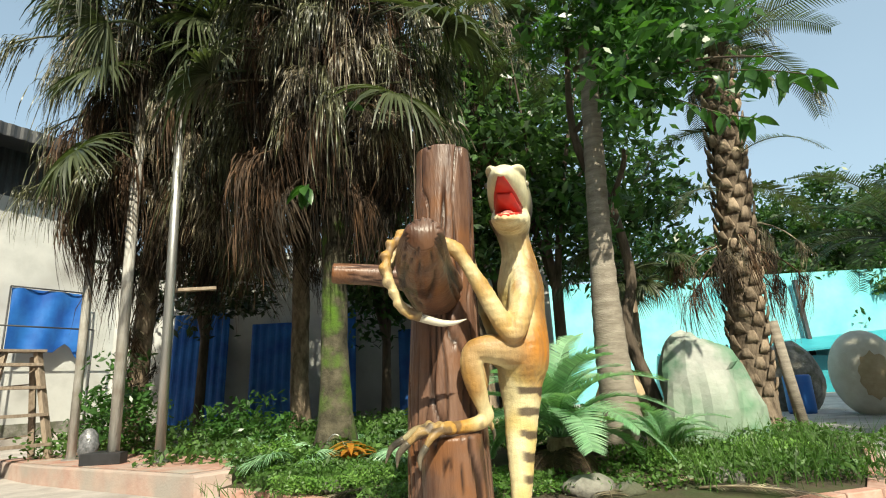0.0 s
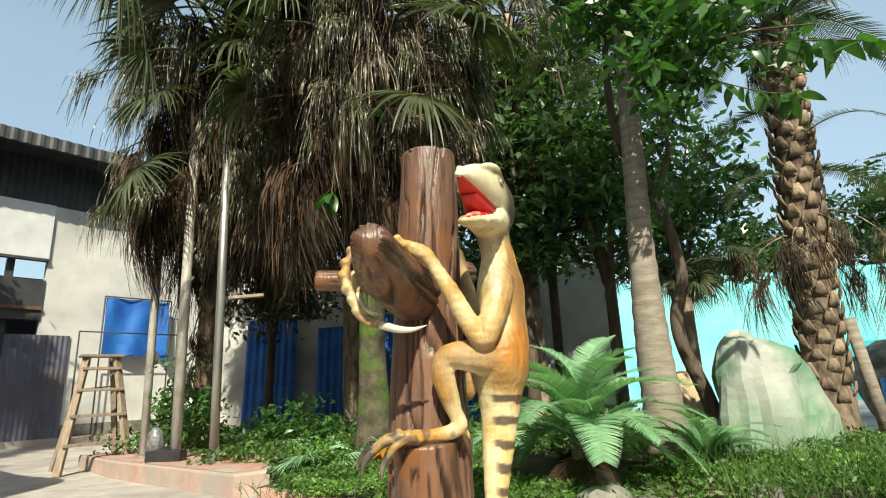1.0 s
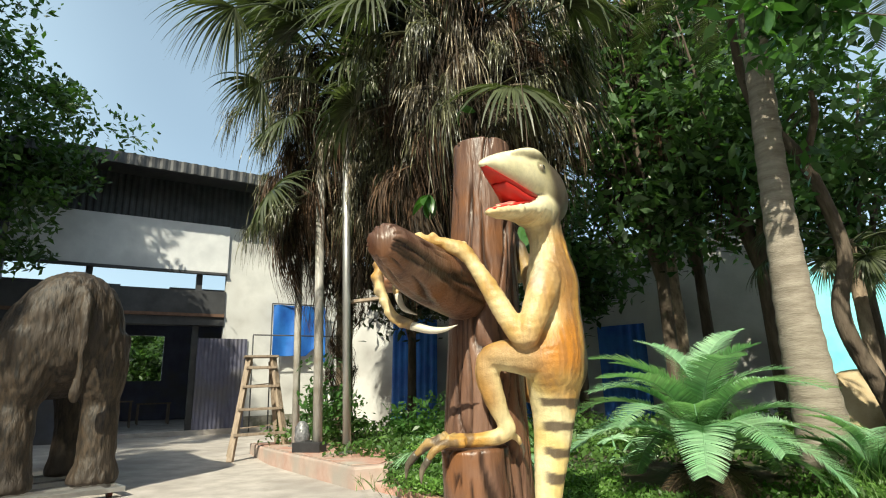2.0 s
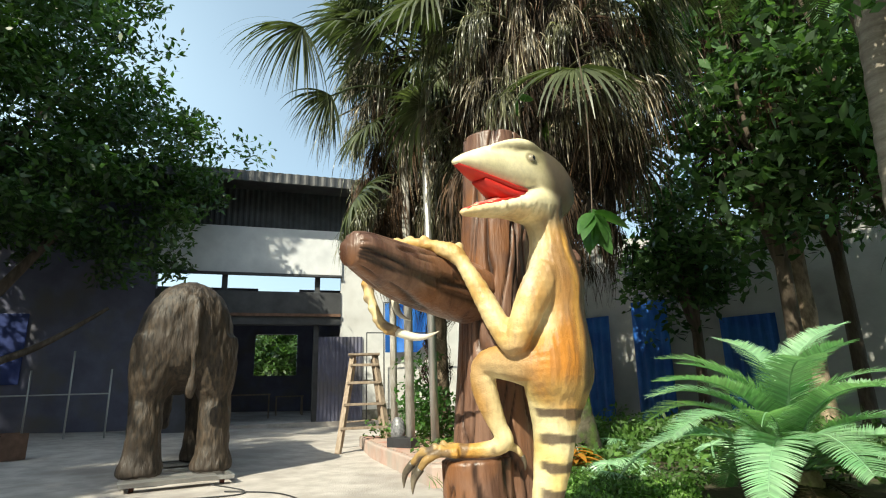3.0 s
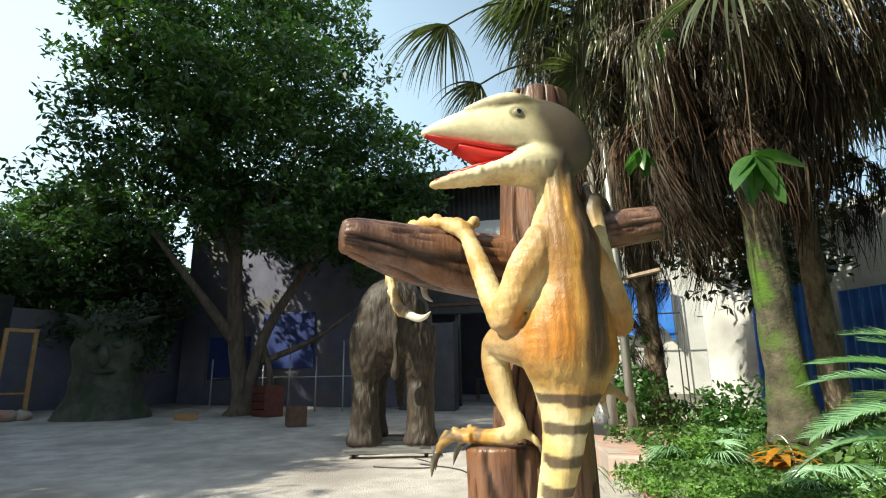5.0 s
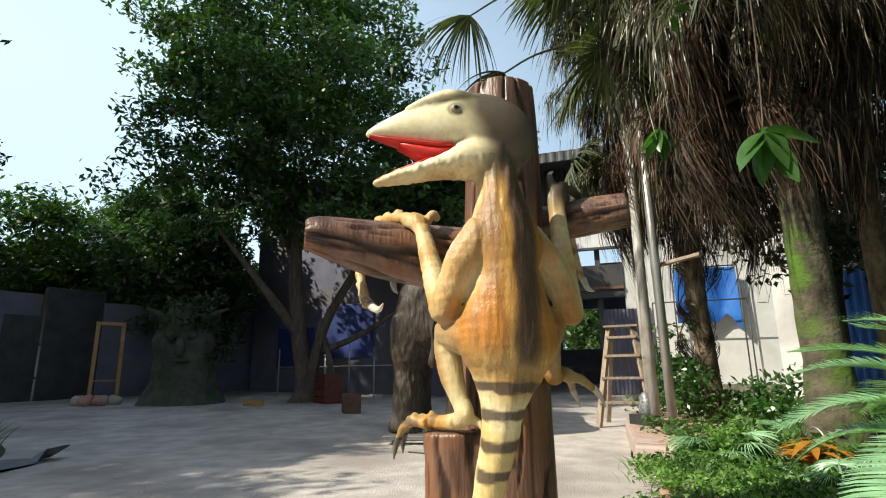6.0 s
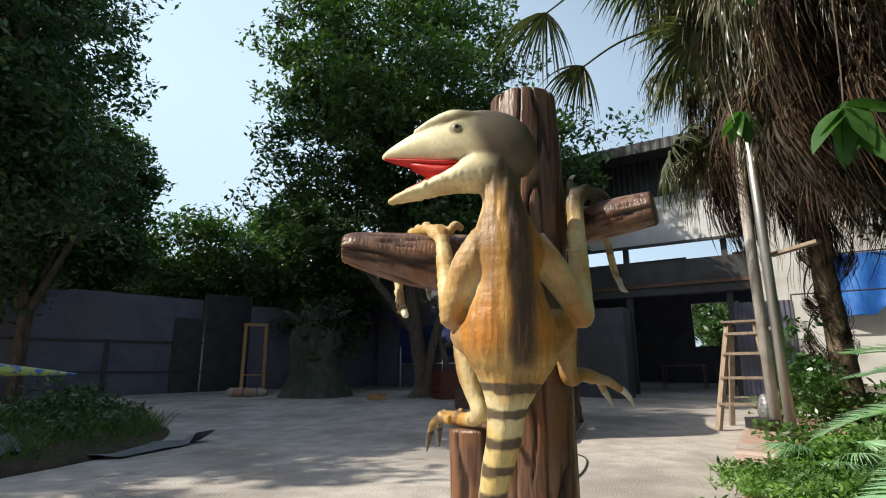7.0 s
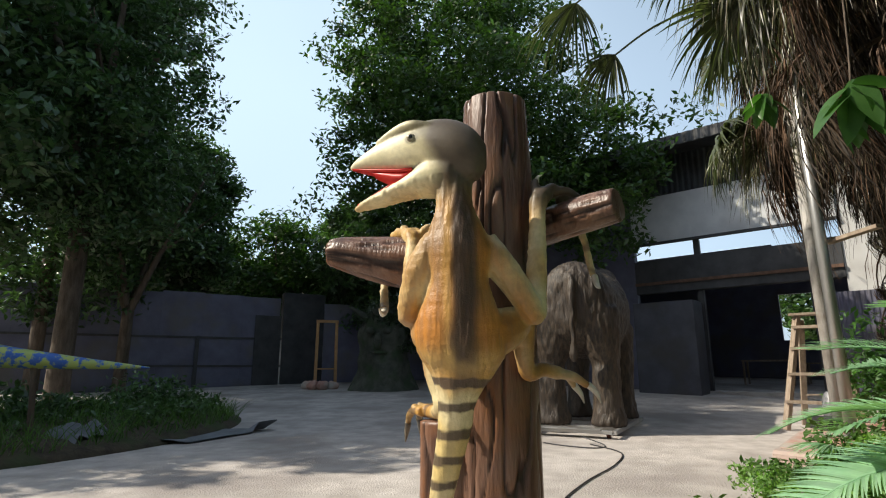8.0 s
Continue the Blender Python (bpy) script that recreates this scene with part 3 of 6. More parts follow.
# knuckles
for p in ((-.20, 3.35, 2.10), (-.25, 3.335, 2.085), (-.13, 3.39, 2.105), (-.345, 3.26, 1.93), (-.355, 3.25, 1.85), (-.335, 3.25, 1.77), (-.275, 3.265, 1.645), (-.2, 3.28, 1.572), (-.06, 3.45, 2.105), (-.315, 3.29, 2.01), (-.30, 3.255, 1.71), (-.355, 3.48, 1.90), (-.33, 3.50, 1.99), (-.26, 3.52, 2.06)):
    geos.append(ball(p, .036, 8, 6))
# right arm and hand
geos += [limb([(.50, 4.02, 1.85, .10), (.50, 4.13, 1.72, .09), (.47, 4.25, 1.55, .078), (.42, 4.31, 1.46, .068), (.375, 4.32, 1.58, .068), (.30, 4.34, 1.82, .060), (.24, 4.355, 2.08, .050), (.20, 4.37, 2.20, .062), (.15, 4.42, 2.26, .055)]),
         limb([(.14, 4.42, 2.26, .045), (.02, 4.52, 2.29, .032), (-.12, 4.62, 2.22, .028), (-.20, 4.69, 2.02, .026), (-.20, 4.72, 1.84, .026), (-.18, 4.74, 1.75, .022)]),
         limb([(.15, 4.40, 2.25, .04), (.10, 4.54, 2.29, .03), (.02, 4.64, 2.26, .026)]),
         limb([(.20, 4.36, 2.22, .036), (.18, 4.35, 2.31, .030), (.165, 4.36, 2.35, .020)]),
         limb([(.19, 4.40, 2.24, .04), (.14, 4.46, 2.30, .032), (.05, 4.50, 2.29, .026), (-.04, 4.52, 2.20, .02)])]
# left leg and foot
geos += [limb([(.52, 3.80, 1.34, .15), (.42, 3.72, 1.36, .128), (.30, 3.68, 1.37, .098), (.185, 3.68, 1.365, .078), (.155, 3.685, 1.27, .076), (.18, 3.70, 1.14, .068), (.215, 3.73, 1.02, .05), (.235, 3.75, .95, .052), (.18, 3.73, .91, .048), (.06, 3.67, .895, .042), (-.04, 3.62, .895, .045)]),
         limb([(-.0, 3.62, .89, .038), (-.12, 3.56, .895, .03), (-.20, 3.54, .875, .03), (-.27, 3.53, .82, .02)])]
geos += [limb([(.0, 3.65, .89, .036), (-.12, 3.66, .90, .03), (-.23, 3.68, .885, .028), (-.31, 3.69, .83, .02)]),
         limb([(.02, 3.60, .89, .034), (-.06, 3.53, .89, .028), (-.12, 3.49, .855, .026), (-.16, 3.47, .80, .018)]),
         limb([(.2, 3.76, .93, .03), (.26, 3.82, .90, .022), (.28, 3.85, .85, .014)])]
for p in ((-.06, 3.59, .915), (-.12, 3.56, .92), (-.07, 3.655, .92), (-.14, 3.665, .925), (-.05, 3.535, .915), (-.19, 3.545, .90)):
    geos.append(ball(p, .026, 8, 6))
# right leg and foot, round the far side of the post
geos += [limb([(.50, 4.02, 1.33, .15), (.40, 4.14, 1.38, .125), (.30, 4.22, 1.42, .09), (.26, 4.24, 1.34, .075), (.26, 4.25, 1.2, .055), (.24, 4.27, 1.13, .05), (.16, 4.35, 1.15, .045), (.08, 4.45, 1.13, .042)]),
         limb([(.09, 4.44, 1.13, .036), (.06, 4.54, 1.11, .03), (.03, 4.63, 1.05, .022)]), limb([(.07, 4.44, 1.13, .036), (-.04, 4.52, 1.11, .03), (-.1, 4.56, 1.04, .02)])]
sk = skin(geos, 0.0105, 5)
n = len(sk.vertices)
co = np.empty(n * 3)
sk.vertices.foreach_get("co", co)
co = co.reshape(-1, 3)
nr = np.empty(n * 3)
sk.vertices.foreach_get("normal", nr)
nr = nr.reshape(-1, 3)


def mixed(a, b, t):
    t = np.clip(t, 0, 1)[:, None]
    return a * (1 - t) + b * t


def ss(x, a, b):
    t = np.clip((x - a) / (b - a), 0, 1)
    return t * t * (3 - 2 * t)


nz = np.array([noise.noise(Vector(p) * 5.0) for p in co])
nf = np.array([noise.noise(Vector(p) * 16) for p in co])
X, Y, Z = co[:, 0], co[:, 1], co[:, 2]
# folds cut into the moulded skin: along the neck and back, across the limbs
arm = (np.abs(Y - 3.9) > 0.23) & (Z > 1.2) & (Z < 2.0)
fold = np.array([noise.noise(Vector((p[0] * 30, p[1] * 42, p[2] * 5))) for p in co])
ring = np.array([noise.noise(Vector((p[0] * 9, p[1] * 9, p[2] * 38))) for p in co])
streak = np.array([noise.noise(Vector((p[0] * 48, p[1] * 48, p[2] * 3.5))) for p in co])
amp = np.where(Z > 2.24, 0.0, np.where(arm, 0.0012, 0.002 + 0.0035 * ss(X, 0.5, 0.6) + 0.004 * ss(Z, 1.9, 2.05))) * ss(Z, 0.3, 0.6)
co2 = co + nr * (fold * amp)[:, None] + nr * (ring * np.where(Z > 2.2, 0.0, np.where(arm, 0.0045, 0.0025)))[:, None]
sk.vertices.foreach_set("co", co2.ravel())
# painted pattern: cream belly, ochre flanks, brown spine and crown, dark tail bars
cream, ochre, rust, brown, yellow = (np.array(c) for c in ((0.64, 0.55, 0.32), (0.45, 0.225, 0.042), (0.24, 0.09, 0.016), (0.06, 0.04, 0.028), (0.53, 0.385, 0.125)))
col = np.tile(cream, (n, 1))
onbody = (Z > 1.0) & (Z < 2.25)
col = mixed(col, yellow, ss(nz, -0.1, 0.45) * 0.8)
limbs = ((np.abs(Y - 3.89) > 0.24) | (X < 0.33)) & (Z < 2.2)
col = mixed(col, ochre, limbs * (0.45 + 0.7 * nz))
body_z = ss(Z, 1.0, 1.12) * (1 - ss(Z, 2.05, 2.25))
flank = body_z * ss(X + 0.10 * nz, 0.48, 0.62)
col = mixed(col, ochre, flank * 0.8)
col = mixed(col, np.array((0.30, 0.115, 0.018)), body_z * ss(X + 0.015 * nf + 0.05 * nz, 0.57, 0.68) * 0.85)
col = mixed(col, rust, onbody * ss(np.abs(Y - 3.89) + 0.06 * nz, 0.20, 0.27) * ss(1.5 - Z, 0, 0.1) * 0.5)
dorsal = body_z * ss(X + 0.02 * nz, 0.54, 0.66) * ss(Y + 0.02 * nz, 3.84, 3.91) * (1 - ss(Y + 0.03 * nz, 3.97, 4.06))
col = mixed(col, np.array((0.085, 0.045, 0.022)), dorsal * (0.80 + 0.2 * nf + 0.15 * streak))
blade = ss(Z, 1.72, 1.84) * (1 - ss(Z, 1.98, 2.1)) * ss(X + 0.03 * nz, 0.56, 0.64)
col = mixed(col, np.array((0.10, 0.058, 0.028)), blade * (0.5 + 0.4 * nf))
hip = np.exp(-((Z - 1.36) / 0.11) ** 2) * ss(np.abs(Y - 3.89), 0.09, 0.17) * ss(X, 0.42, 0.54)
col = mixed(col, np.array((0.40, 0.15, 0.022)), hip * 0.55)
grey_tan = np.array((0.30, 0.18, 0.075))
col = mixed(col, grey_tan, ss(Z, 1.52, 1.66) * (1 - ss(Z, 2.0, 2.2)) * ss(X, 0.53, 0.62) * (1 - ss(Y, 3.80, 3.85)) * (0.42 + 0.5 * nz + 0.25 * streak))
col = mixed(col, np.array((0.50, 0.27, 0.06)), onbody * ss(X, 0.58, 0.66) * np.exp(-((Y - 3.842 + 0.010 * nz) / 0.024) ** 2) * (0.95 + 0.3 * streak))
col = mixed(col, brown, np.exp(-((Z - 1.30) / 0.12) ** 2 - ((Y - 3.88) / 0.05) ** 2) * ss(X, 0.58, 0.66) * (0.7 + 0.4 * nf))
col = mixed(col, rust, ss(Z, 1.12, 1.2) * (1 - ss(Z, 1.5, 1.7)) * ss(Y, 3.98, 4.06) * ss(X, 0.48, 0.58) * (0.75 + 0.4 * nz))
back_on = body_z * ss(X, 0.53, 0.63)
col = mixed(col, np.array((0.50, 0.20, 0.028)), back_on * np.exp(-((Z - 1.37) / 0.13) ** 2) * ss(np.abs(Y - 3.90), 0.05, 0.12) * (0.75 + 0.3 * nz))
col = mixed(col, np.array((0.54, 0.38, 0.13)), back_on * np.exp(-((Z - 1.19) / 0.07) ** 2) * (0.6 + 0.3 * nz))
col = mixed(col, np.array((0.40, 0.15, 0.022)), back_on * ss(Z, 1.55, 1.68) * (1 - ss(Z, 1.95, 2.08)) * ss(Y, 3.98, 4.03) * (0.75 + 0.3 * streak))
col = mixed(col, np.array((0.042, 0.024, 0.012)), back_on * ss(Z, 1.14, 1.22) * ss(Y + 0.02 * nz, 3.865, 3.895) * (1 - ss(Y + 0.03 * nz, 3.95, 4.01)) * (0.8 + 0.3 * streak))
col = mixed(col, np.array((0.78, 0.71, 0.47)), ss(Z, 2.08, 2.25) * (1 - ss(Y, 3.55, 3.9)) * 0.9)
# crown brown, made deeper to stand in for palm shade on the head
crown = ss(Z, 1.98, 2.25) * ss(Y + 0.04 * nz + (Z - 2.4) * 0.50 + 0.10 * ss(2.3 - Z, 0, 0.2), 3.66, 3.78)
col = mixed(col, brown * 0.8, crown * 0.95)
col = mixed(col, np.array((0.56, 0.53, 0.45)), ss(Z, 1.66, 1.78) * (1 - ss(Z, 1.92, 2.04)) * (1 - ss(X, 0.54, 0.60)) * ss(X, 0.46, 0.52) * ss(nz, -0.2, 0.25) * 0.7)
bars = np.sin((Z + 0.10 * (X - 0.45) + 0.03 * nz + 0.012 * nf) * 2 * math.pi / 0.135 + 0.6)
col = mixed(col, brown, (Z < 1.16) * ss(bars + 0.25 * nf, 0.15, 0.55) * ss(X + 0.02 * nz, 0.42, 0.475) * (Y > 3.66) * 0.92 * ss(X, 0.3, 0.36))
feet = (Z < 0.98) * (X < 0.22)
col = mixed(col, np.array((0.13, 0.10, 0.06)), (Z < 0.98) * ss(-X, -0.04, 0.14) * (0.65 + 0.5 * nf))
col = mixed(col, brown * 1.2, feet * ss(nf, 0.0, 0.3) * 0.75)
# brow shade, lip line and nostril are painted on
side = np.abs(X - hx(Y)) > 0.07
lip = np.exp(-((Z - (2.275 + 0.065 * ss(Y, 3.50, 3.72))) / 0.009) ** 2) * ss(Y, 3.46, 3.50) * (1 - ss(Y, 3.66, 3.72)) * side
col = mixed(col, brown, lip * 0.9)
eye_r = np.sqrt((Y - 3.622) ** 2 + ((Z - 2.487) * 1.15) ** 2)
col = mixed(col, brown * 1.3, np.exp(-((eye_r - 0.034) / 0.011) ** 2) * side * 0.85)
col = mixed(col, brown * 1.4, np.exp(-((Z - 2.535 - 0.25 * (Y - 3.56)) / 0.016) ** 2 - ((Y - 3.555) / 0.065) ** 2) * side * 0.9)
col = mixed(col, np.array((0.44, 0.42, 0.20)), (Z > 2.2) * (Y < 3.8) * ss(nz, 0.0, 0.4) * 0.2)
# brown stain on the fingers doubles as painted shade round the knuckles
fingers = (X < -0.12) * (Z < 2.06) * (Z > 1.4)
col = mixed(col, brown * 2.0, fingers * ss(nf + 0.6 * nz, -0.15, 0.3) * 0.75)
grime = ss(Z, 0.9, 1.1) * (Z < 2.2) * ss(streak + 0.5 * nz, 0.18, 0.5)
col = mixed(col, brown * 2.2, grime * 0.28)
col = np.clip(col * (1 + 0.12 * nf[:, None] + 0.11 * (streak * (Z < 2.25))[:, None]), 0.01, 0.9)

# roof, throat and floor of the mouth are thin linings just inside the jaws
def lining(rows):
    return loft([((hx(y), y, z), (w, 0, 0), (0, 0, h)) for y, z, w, h in rows], 16)


roof = lining(((3.205, 2.392, .018, .008), (3.30, 2.364, .048, .012), (3.42, 2.338, .076, .018), (3.54, 2.314, .094, .024), (3.62, 2.31, .10, .025)))
gum = lining(((3.25, 2.146, .026, .008), (3.36, 2.184, .060, .014), (3.46, 2.222, .084, .016), (3.56, 2.255, .096, .016)))
back_wall = lining(((3.36, 2.33, .05, .010), (3.43, 2.308, .066, .032), (3.49, 2.285, .08, .045), (3.55, 2.272, .092, .045), (3.62, 2.275, .098, .045)))
tongue = lining(((3.33, 2.192, .014, .006), (3.38, 2.204, .026, .012), (3.46, 2.232, .034, .018), (3.54, 2.262, .036, .018)))
extra = [(*roof, 1), (*back_wall, 1), (*gum, 1), (*tongue, 2)]
for sx in (-1, 1):
    extra += [(*ball((hx(3.625) + sx * .134, 3.622, 2.487), (.020, .029, .025), 14, 10), 4), (*ball((hx(3.625) + sx * .1465, 3.620, 2.488), (.010, .015, .015), 12, 8), 5)]


def claw(pts, slot):
    return (*limb(pts, 4, 8), slot)


extra += [claw([(-.15, 3.30, 1.555, .026), (-.04, 3.315, 1.52, .022), (.05, 3.325, 1.515, .014), (.13, 3.33, 1.535, .002)], 6),
          claw([(-.33, 3.46, 1.78, .024), (-.29, 3.46, 1.69, .018), (-.2, 3.47, 1.64, .003)], 6),
          claw([(-.18, 4.74, 1.77, .022), (-.15, 4.75, 1.70, .018), (-.08, 4.76, 1.67, .003)], 6),
          claw([(.02, 4.64, 2.26, .022), (-.05, 4.70, 2.22, .014), (-.08, 4.72, 2.16, .003)], 6)]
extra += [claw([(.15, 4.36, 2.33, .018), (.15, 4.37, 2.37, .012), (.14, 4.40, 2.39, .003)], 6),
          claw([(-.26, 3.53, .83, .024), (-.32, 3.53, .77, .02), (-.335, 3.53, .69, .003)], 3),
          claw([(-.30, 3.69, .84, .024), (-.38, 3.69, .79, .02), (-.42, 3.68, .70, .003)], 3),
          claw([(-.15, 3.475, .81, .022), (-.19, 3.46, .75, .018), (-.19, 3.45, .68, .003)], 3)]
extra += [claw([(.28, 3.85, .86, .014), (.29, 3.86, .82, .01), (.28, 3.87, .78, .002)], 3),
          claw([(.03, 4.63, 1.06, .022), (.02, 4.68, 1.01, .016), (.03, 4.70, .95, .003)], 6),
          claw([(-.1, 4.56, 1.05, .022), (-.13, 4.60, 1.0, .016), (-.12, 4.62, .94, .003)], 6)]
M_SKIN = bpy.data.materials.new("painted_skin")
M_SKIN.use_nodes = True
sn, sl = M_SKIN.node_tree.nodes, M_SKIN.node_tree.links
sb = sn["Principled BSDF"]
at = sn.new("ShaderNodeAttribute")
at.attribute_name = "paint"
tcs = sn.new("ShaderNodeTexCoord")
gn = sn.new("ShaderNodeTexNoise")
gn.inputs["Scale"].default_value, gn.inputs["Detail"].default_value = 38, 6
sl.new(tcs.outputs["Object"], gn.inputs["Vector"])
hv = sn.new("ShaderNodeHueSaturation")
mr = sn.new("ShaderNodeMapRange")
mr.inputs["To Min"].default_value, mr.inputs["To Max"].default_value = 0.8, 1.2
sl.new(gn.outputs["Fac"], mr.inputs[0])
sl.new(mr.outputs[0], hv.inputs["Value"])
sl.new(at.outputs["Color"], hv.inputs["Color"])
sl.new(hv.outputs[0], sb.inputs["Base Color"])
sb.inputs["Roughness"].default_value = 0.5
vb = sn.new("ShaderNodeTexVoronoi")
vb.inputs["Scale"].default_value = 110
sl.new(tcs.outputs["Object"], vb.inputs["Vector"])
bpn = sn.new("ShaderNodeBump")
bpn.inputs["Strength"].default_value, bpn.inputs["Distance"].default_value = 0.2, 0.006
wr = sn.new("ShaderNodeTexNoise")
wr.inputs["Scale"].default_value, wr.inputs["Detail"].default_value, wr.inputs["Distortion"].default_value = 26, 3, 2.2
sl.new(tcs.outputs["Object"], wr.inputs["Vector"])
hs2 = sn.new("ShaderNodeMath")
hs2.operation = "MULTIPLY_ADD"
hs2.inputs[1].default_value = 3.0
sl.new(wr.outputs["Fac"], hs2.inputs[0])
sl.new(vb.outputs["Distance"], hs2.inputs[2])
crm = sn.new("ShaderNodeMapping")
crm.inputs["Scale"].default_value = (1, 1, 0.12)
crn = sn.new("ShaderNodeTexNoise")
crn.inputs["Scale"].default_value, crn.inputs["Detail"].default_value = 85, 3
crs = sn.new("ShaderNodeMath")
crs.operation = "MULTIPLY_ADD"
crs.inputs[1].default_value = 3.5
sl.new(tcs.outputs["Object"], crm.inputs["Vector"])
sl.new(crm.outputs[0], crn.inputs["Vector"])
crw = sn.new("ShaderNodeMath")
crw.operation = "MULTIPLY"
sl.new(crn.outputs["Fac"], crw.inputs[0])
sl.new(at.outputs["Alpha"], crw.inputs[1])
sl.new(crw.outputs[0], crs.inputs[0])
sl.new(hs2.outputs[0], crs.inputs[2])
sl.new(crs.outputs[0], bpn.inputs["Height"])
bst = sn.new("ShaderNodeMath")
bst.operation = "MULTIPLY"
bst.inputs[1].default_value = 0.2
sl.new(at.outputs["Alpha"], bst.inputs[0])
sl.new(bst.outputs[0], bpn.inputs["Strength"])
sl.new(bpn.outputs[0], sb.inputs["Normal"])

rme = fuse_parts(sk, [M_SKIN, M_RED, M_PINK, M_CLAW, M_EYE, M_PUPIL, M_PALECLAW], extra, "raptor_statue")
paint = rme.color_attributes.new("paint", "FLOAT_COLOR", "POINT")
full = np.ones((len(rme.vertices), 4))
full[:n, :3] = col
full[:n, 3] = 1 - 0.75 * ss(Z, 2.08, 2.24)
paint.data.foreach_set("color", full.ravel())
rme.transform(Matrix.Translation(-RO))
raptor = new("dinosaur_statue", rme)
raptor.location = RO
tagged(raptor, "cream and ochre dinosaur statue clinging to a trunk post", "statue")

# the moulded tree trunk
trunk_post = thing("trunk_post", (0.0, 4.1, 0), "moulded brown tree trunk post with three stub limbs", "post")


def groovy(path, radii, n, depth, seed, freq=7.0, rot=0.0):
    """A tube with bark furrows cut along it."""
    S = spline([(*p, r) for p, r in zip(path, radii)], 14)
    P = [Vector(s[:3]) for s in S]
    V, F, G = [], [], []
    t0 = (P[1] - P[0]).normalized()
    a = (Vector((1, 0, 0)) if abs(t0.x) < 0.9 else Vector((0, 0, 1)))
    L = 0.0
    for i, p in enumerate(P):
        t = (P[min(i + 1, len(P) - 1)] - P[max(i - 1, 0)]).normalized()
        a = (a - t * a.dot(t)).normalized()
        b = t.cross(a)
        L += (p - P[i - 1]).length if i else 0
        for k in range(n):
            w = 2 * math.pi * k / n
            q = Vector((math.cos(w) * freq * 0.32, math.sin(w) * freq * 0.32, L * 0.75 + seed))
            w2 = noise.noise(Vector((q.x * 0.5, q.y * 0.5, L * 1.6 + seed + 9))) * 0.9
            f = abs(noise.noise(Vector((q.x + w2, q.y + w2, q.z))))
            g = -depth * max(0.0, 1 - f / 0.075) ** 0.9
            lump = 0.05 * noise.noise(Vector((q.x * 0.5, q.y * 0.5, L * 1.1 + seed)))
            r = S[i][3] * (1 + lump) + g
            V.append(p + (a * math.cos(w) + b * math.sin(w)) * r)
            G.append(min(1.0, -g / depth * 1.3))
    m = len(P)
    for i in range(m - 1):
        for k in range(n):
            j = (k + 1) % n
            F.append((i * n + k, i * n + j, (i + 1) * n + j, (i + 1) * n + k))
    F.append(tuple(range(n))[::-1])
    # rounded, slightly sunken cut end
    c = len(V)
    for k in range(n):
        V.append(P[-1] + (V[(m - 1) * n + k] - P[-1]) * 0.9 + t * 0.012)
        G.append(0.25)
    for k in range(n):
        j = (k + 1) % n
        F.append(((m - 1) * n + k, (m - 1) * n + j, c + j, c + k))
    F.append(tuple(c + k for k in range(n)))
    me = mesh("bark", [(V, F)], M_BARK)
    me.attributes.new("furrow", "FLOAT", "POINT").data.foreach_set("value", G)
    return me


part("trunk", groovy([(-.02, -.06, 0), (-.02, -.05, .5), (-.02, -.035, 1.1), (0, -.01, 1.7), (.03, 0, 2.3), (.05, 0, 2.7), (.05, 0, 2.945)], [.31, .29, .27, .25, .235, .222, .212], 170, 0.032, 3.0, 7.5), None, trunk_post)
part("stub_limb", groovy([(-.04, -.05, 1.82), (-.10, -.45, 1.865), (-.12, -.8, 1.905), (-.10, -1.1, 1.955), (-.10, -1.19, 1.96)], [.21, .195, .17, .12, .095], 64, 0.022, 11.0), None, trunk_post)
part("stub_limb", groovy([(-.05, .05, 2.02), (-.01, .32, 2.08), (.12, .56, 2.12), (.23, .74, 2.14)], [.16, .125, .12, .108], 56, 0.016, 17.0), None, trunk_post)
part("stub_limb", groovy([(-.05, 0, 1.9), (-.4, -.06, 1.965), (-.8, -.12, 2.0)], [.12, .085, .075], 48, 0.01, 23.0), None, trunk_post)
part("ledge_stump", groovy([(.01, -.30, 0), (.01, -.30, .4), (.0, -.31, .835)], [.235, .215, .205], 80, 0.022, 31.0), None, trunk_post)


# ---- plants ----
rnd = random.Random(5)


def strip(p, d, length, w, droop, segs=4, taper=0.15, twist=0.0):
    """A narrow leaf blade that starts at p along d and bends down by its weight."""
    V, F = [], []
    p, d = Vector(p), Vector(d).normalized()
    side = d.cross(Vector((0, 0, 1)))
    if side.length < 0.05:
        side = Vector((math.cos(twist), math.sin(twist), 0))
    side = (Matrix.Rotation(twist, 3, d) @ side.normalized())
    for i in range(segs + 1):
        f = i / segs
        ww = w * (1 - (1 - taper) * f ** 1.5) * (0.6 + 0.4 * min(1, f * 4))
        V += [p + side * ww * 0.5, p - side * ww * 0.5]
        p = p + d * (length / segs)
        d = (d + Vector((0, 0, -droop / segs))).normalized()
    for i in range(segs):
        F.append((2 * i, 2 * i + 1, 2 * i + 3, 2 * i + 2))
    return V, F


def arc(out, up, droop, length, steps=6, p=(0, 0, 0)):
    p, d = Vector(p), Vector((out, 0, up)).normalized()
    pts = [p]
    for i in range(steps):
        p = p + d * (length / steps)
        d = (d + Vector((0, 0, -droop / steps))).normalized()
        pts.append(p)
    return pts, d


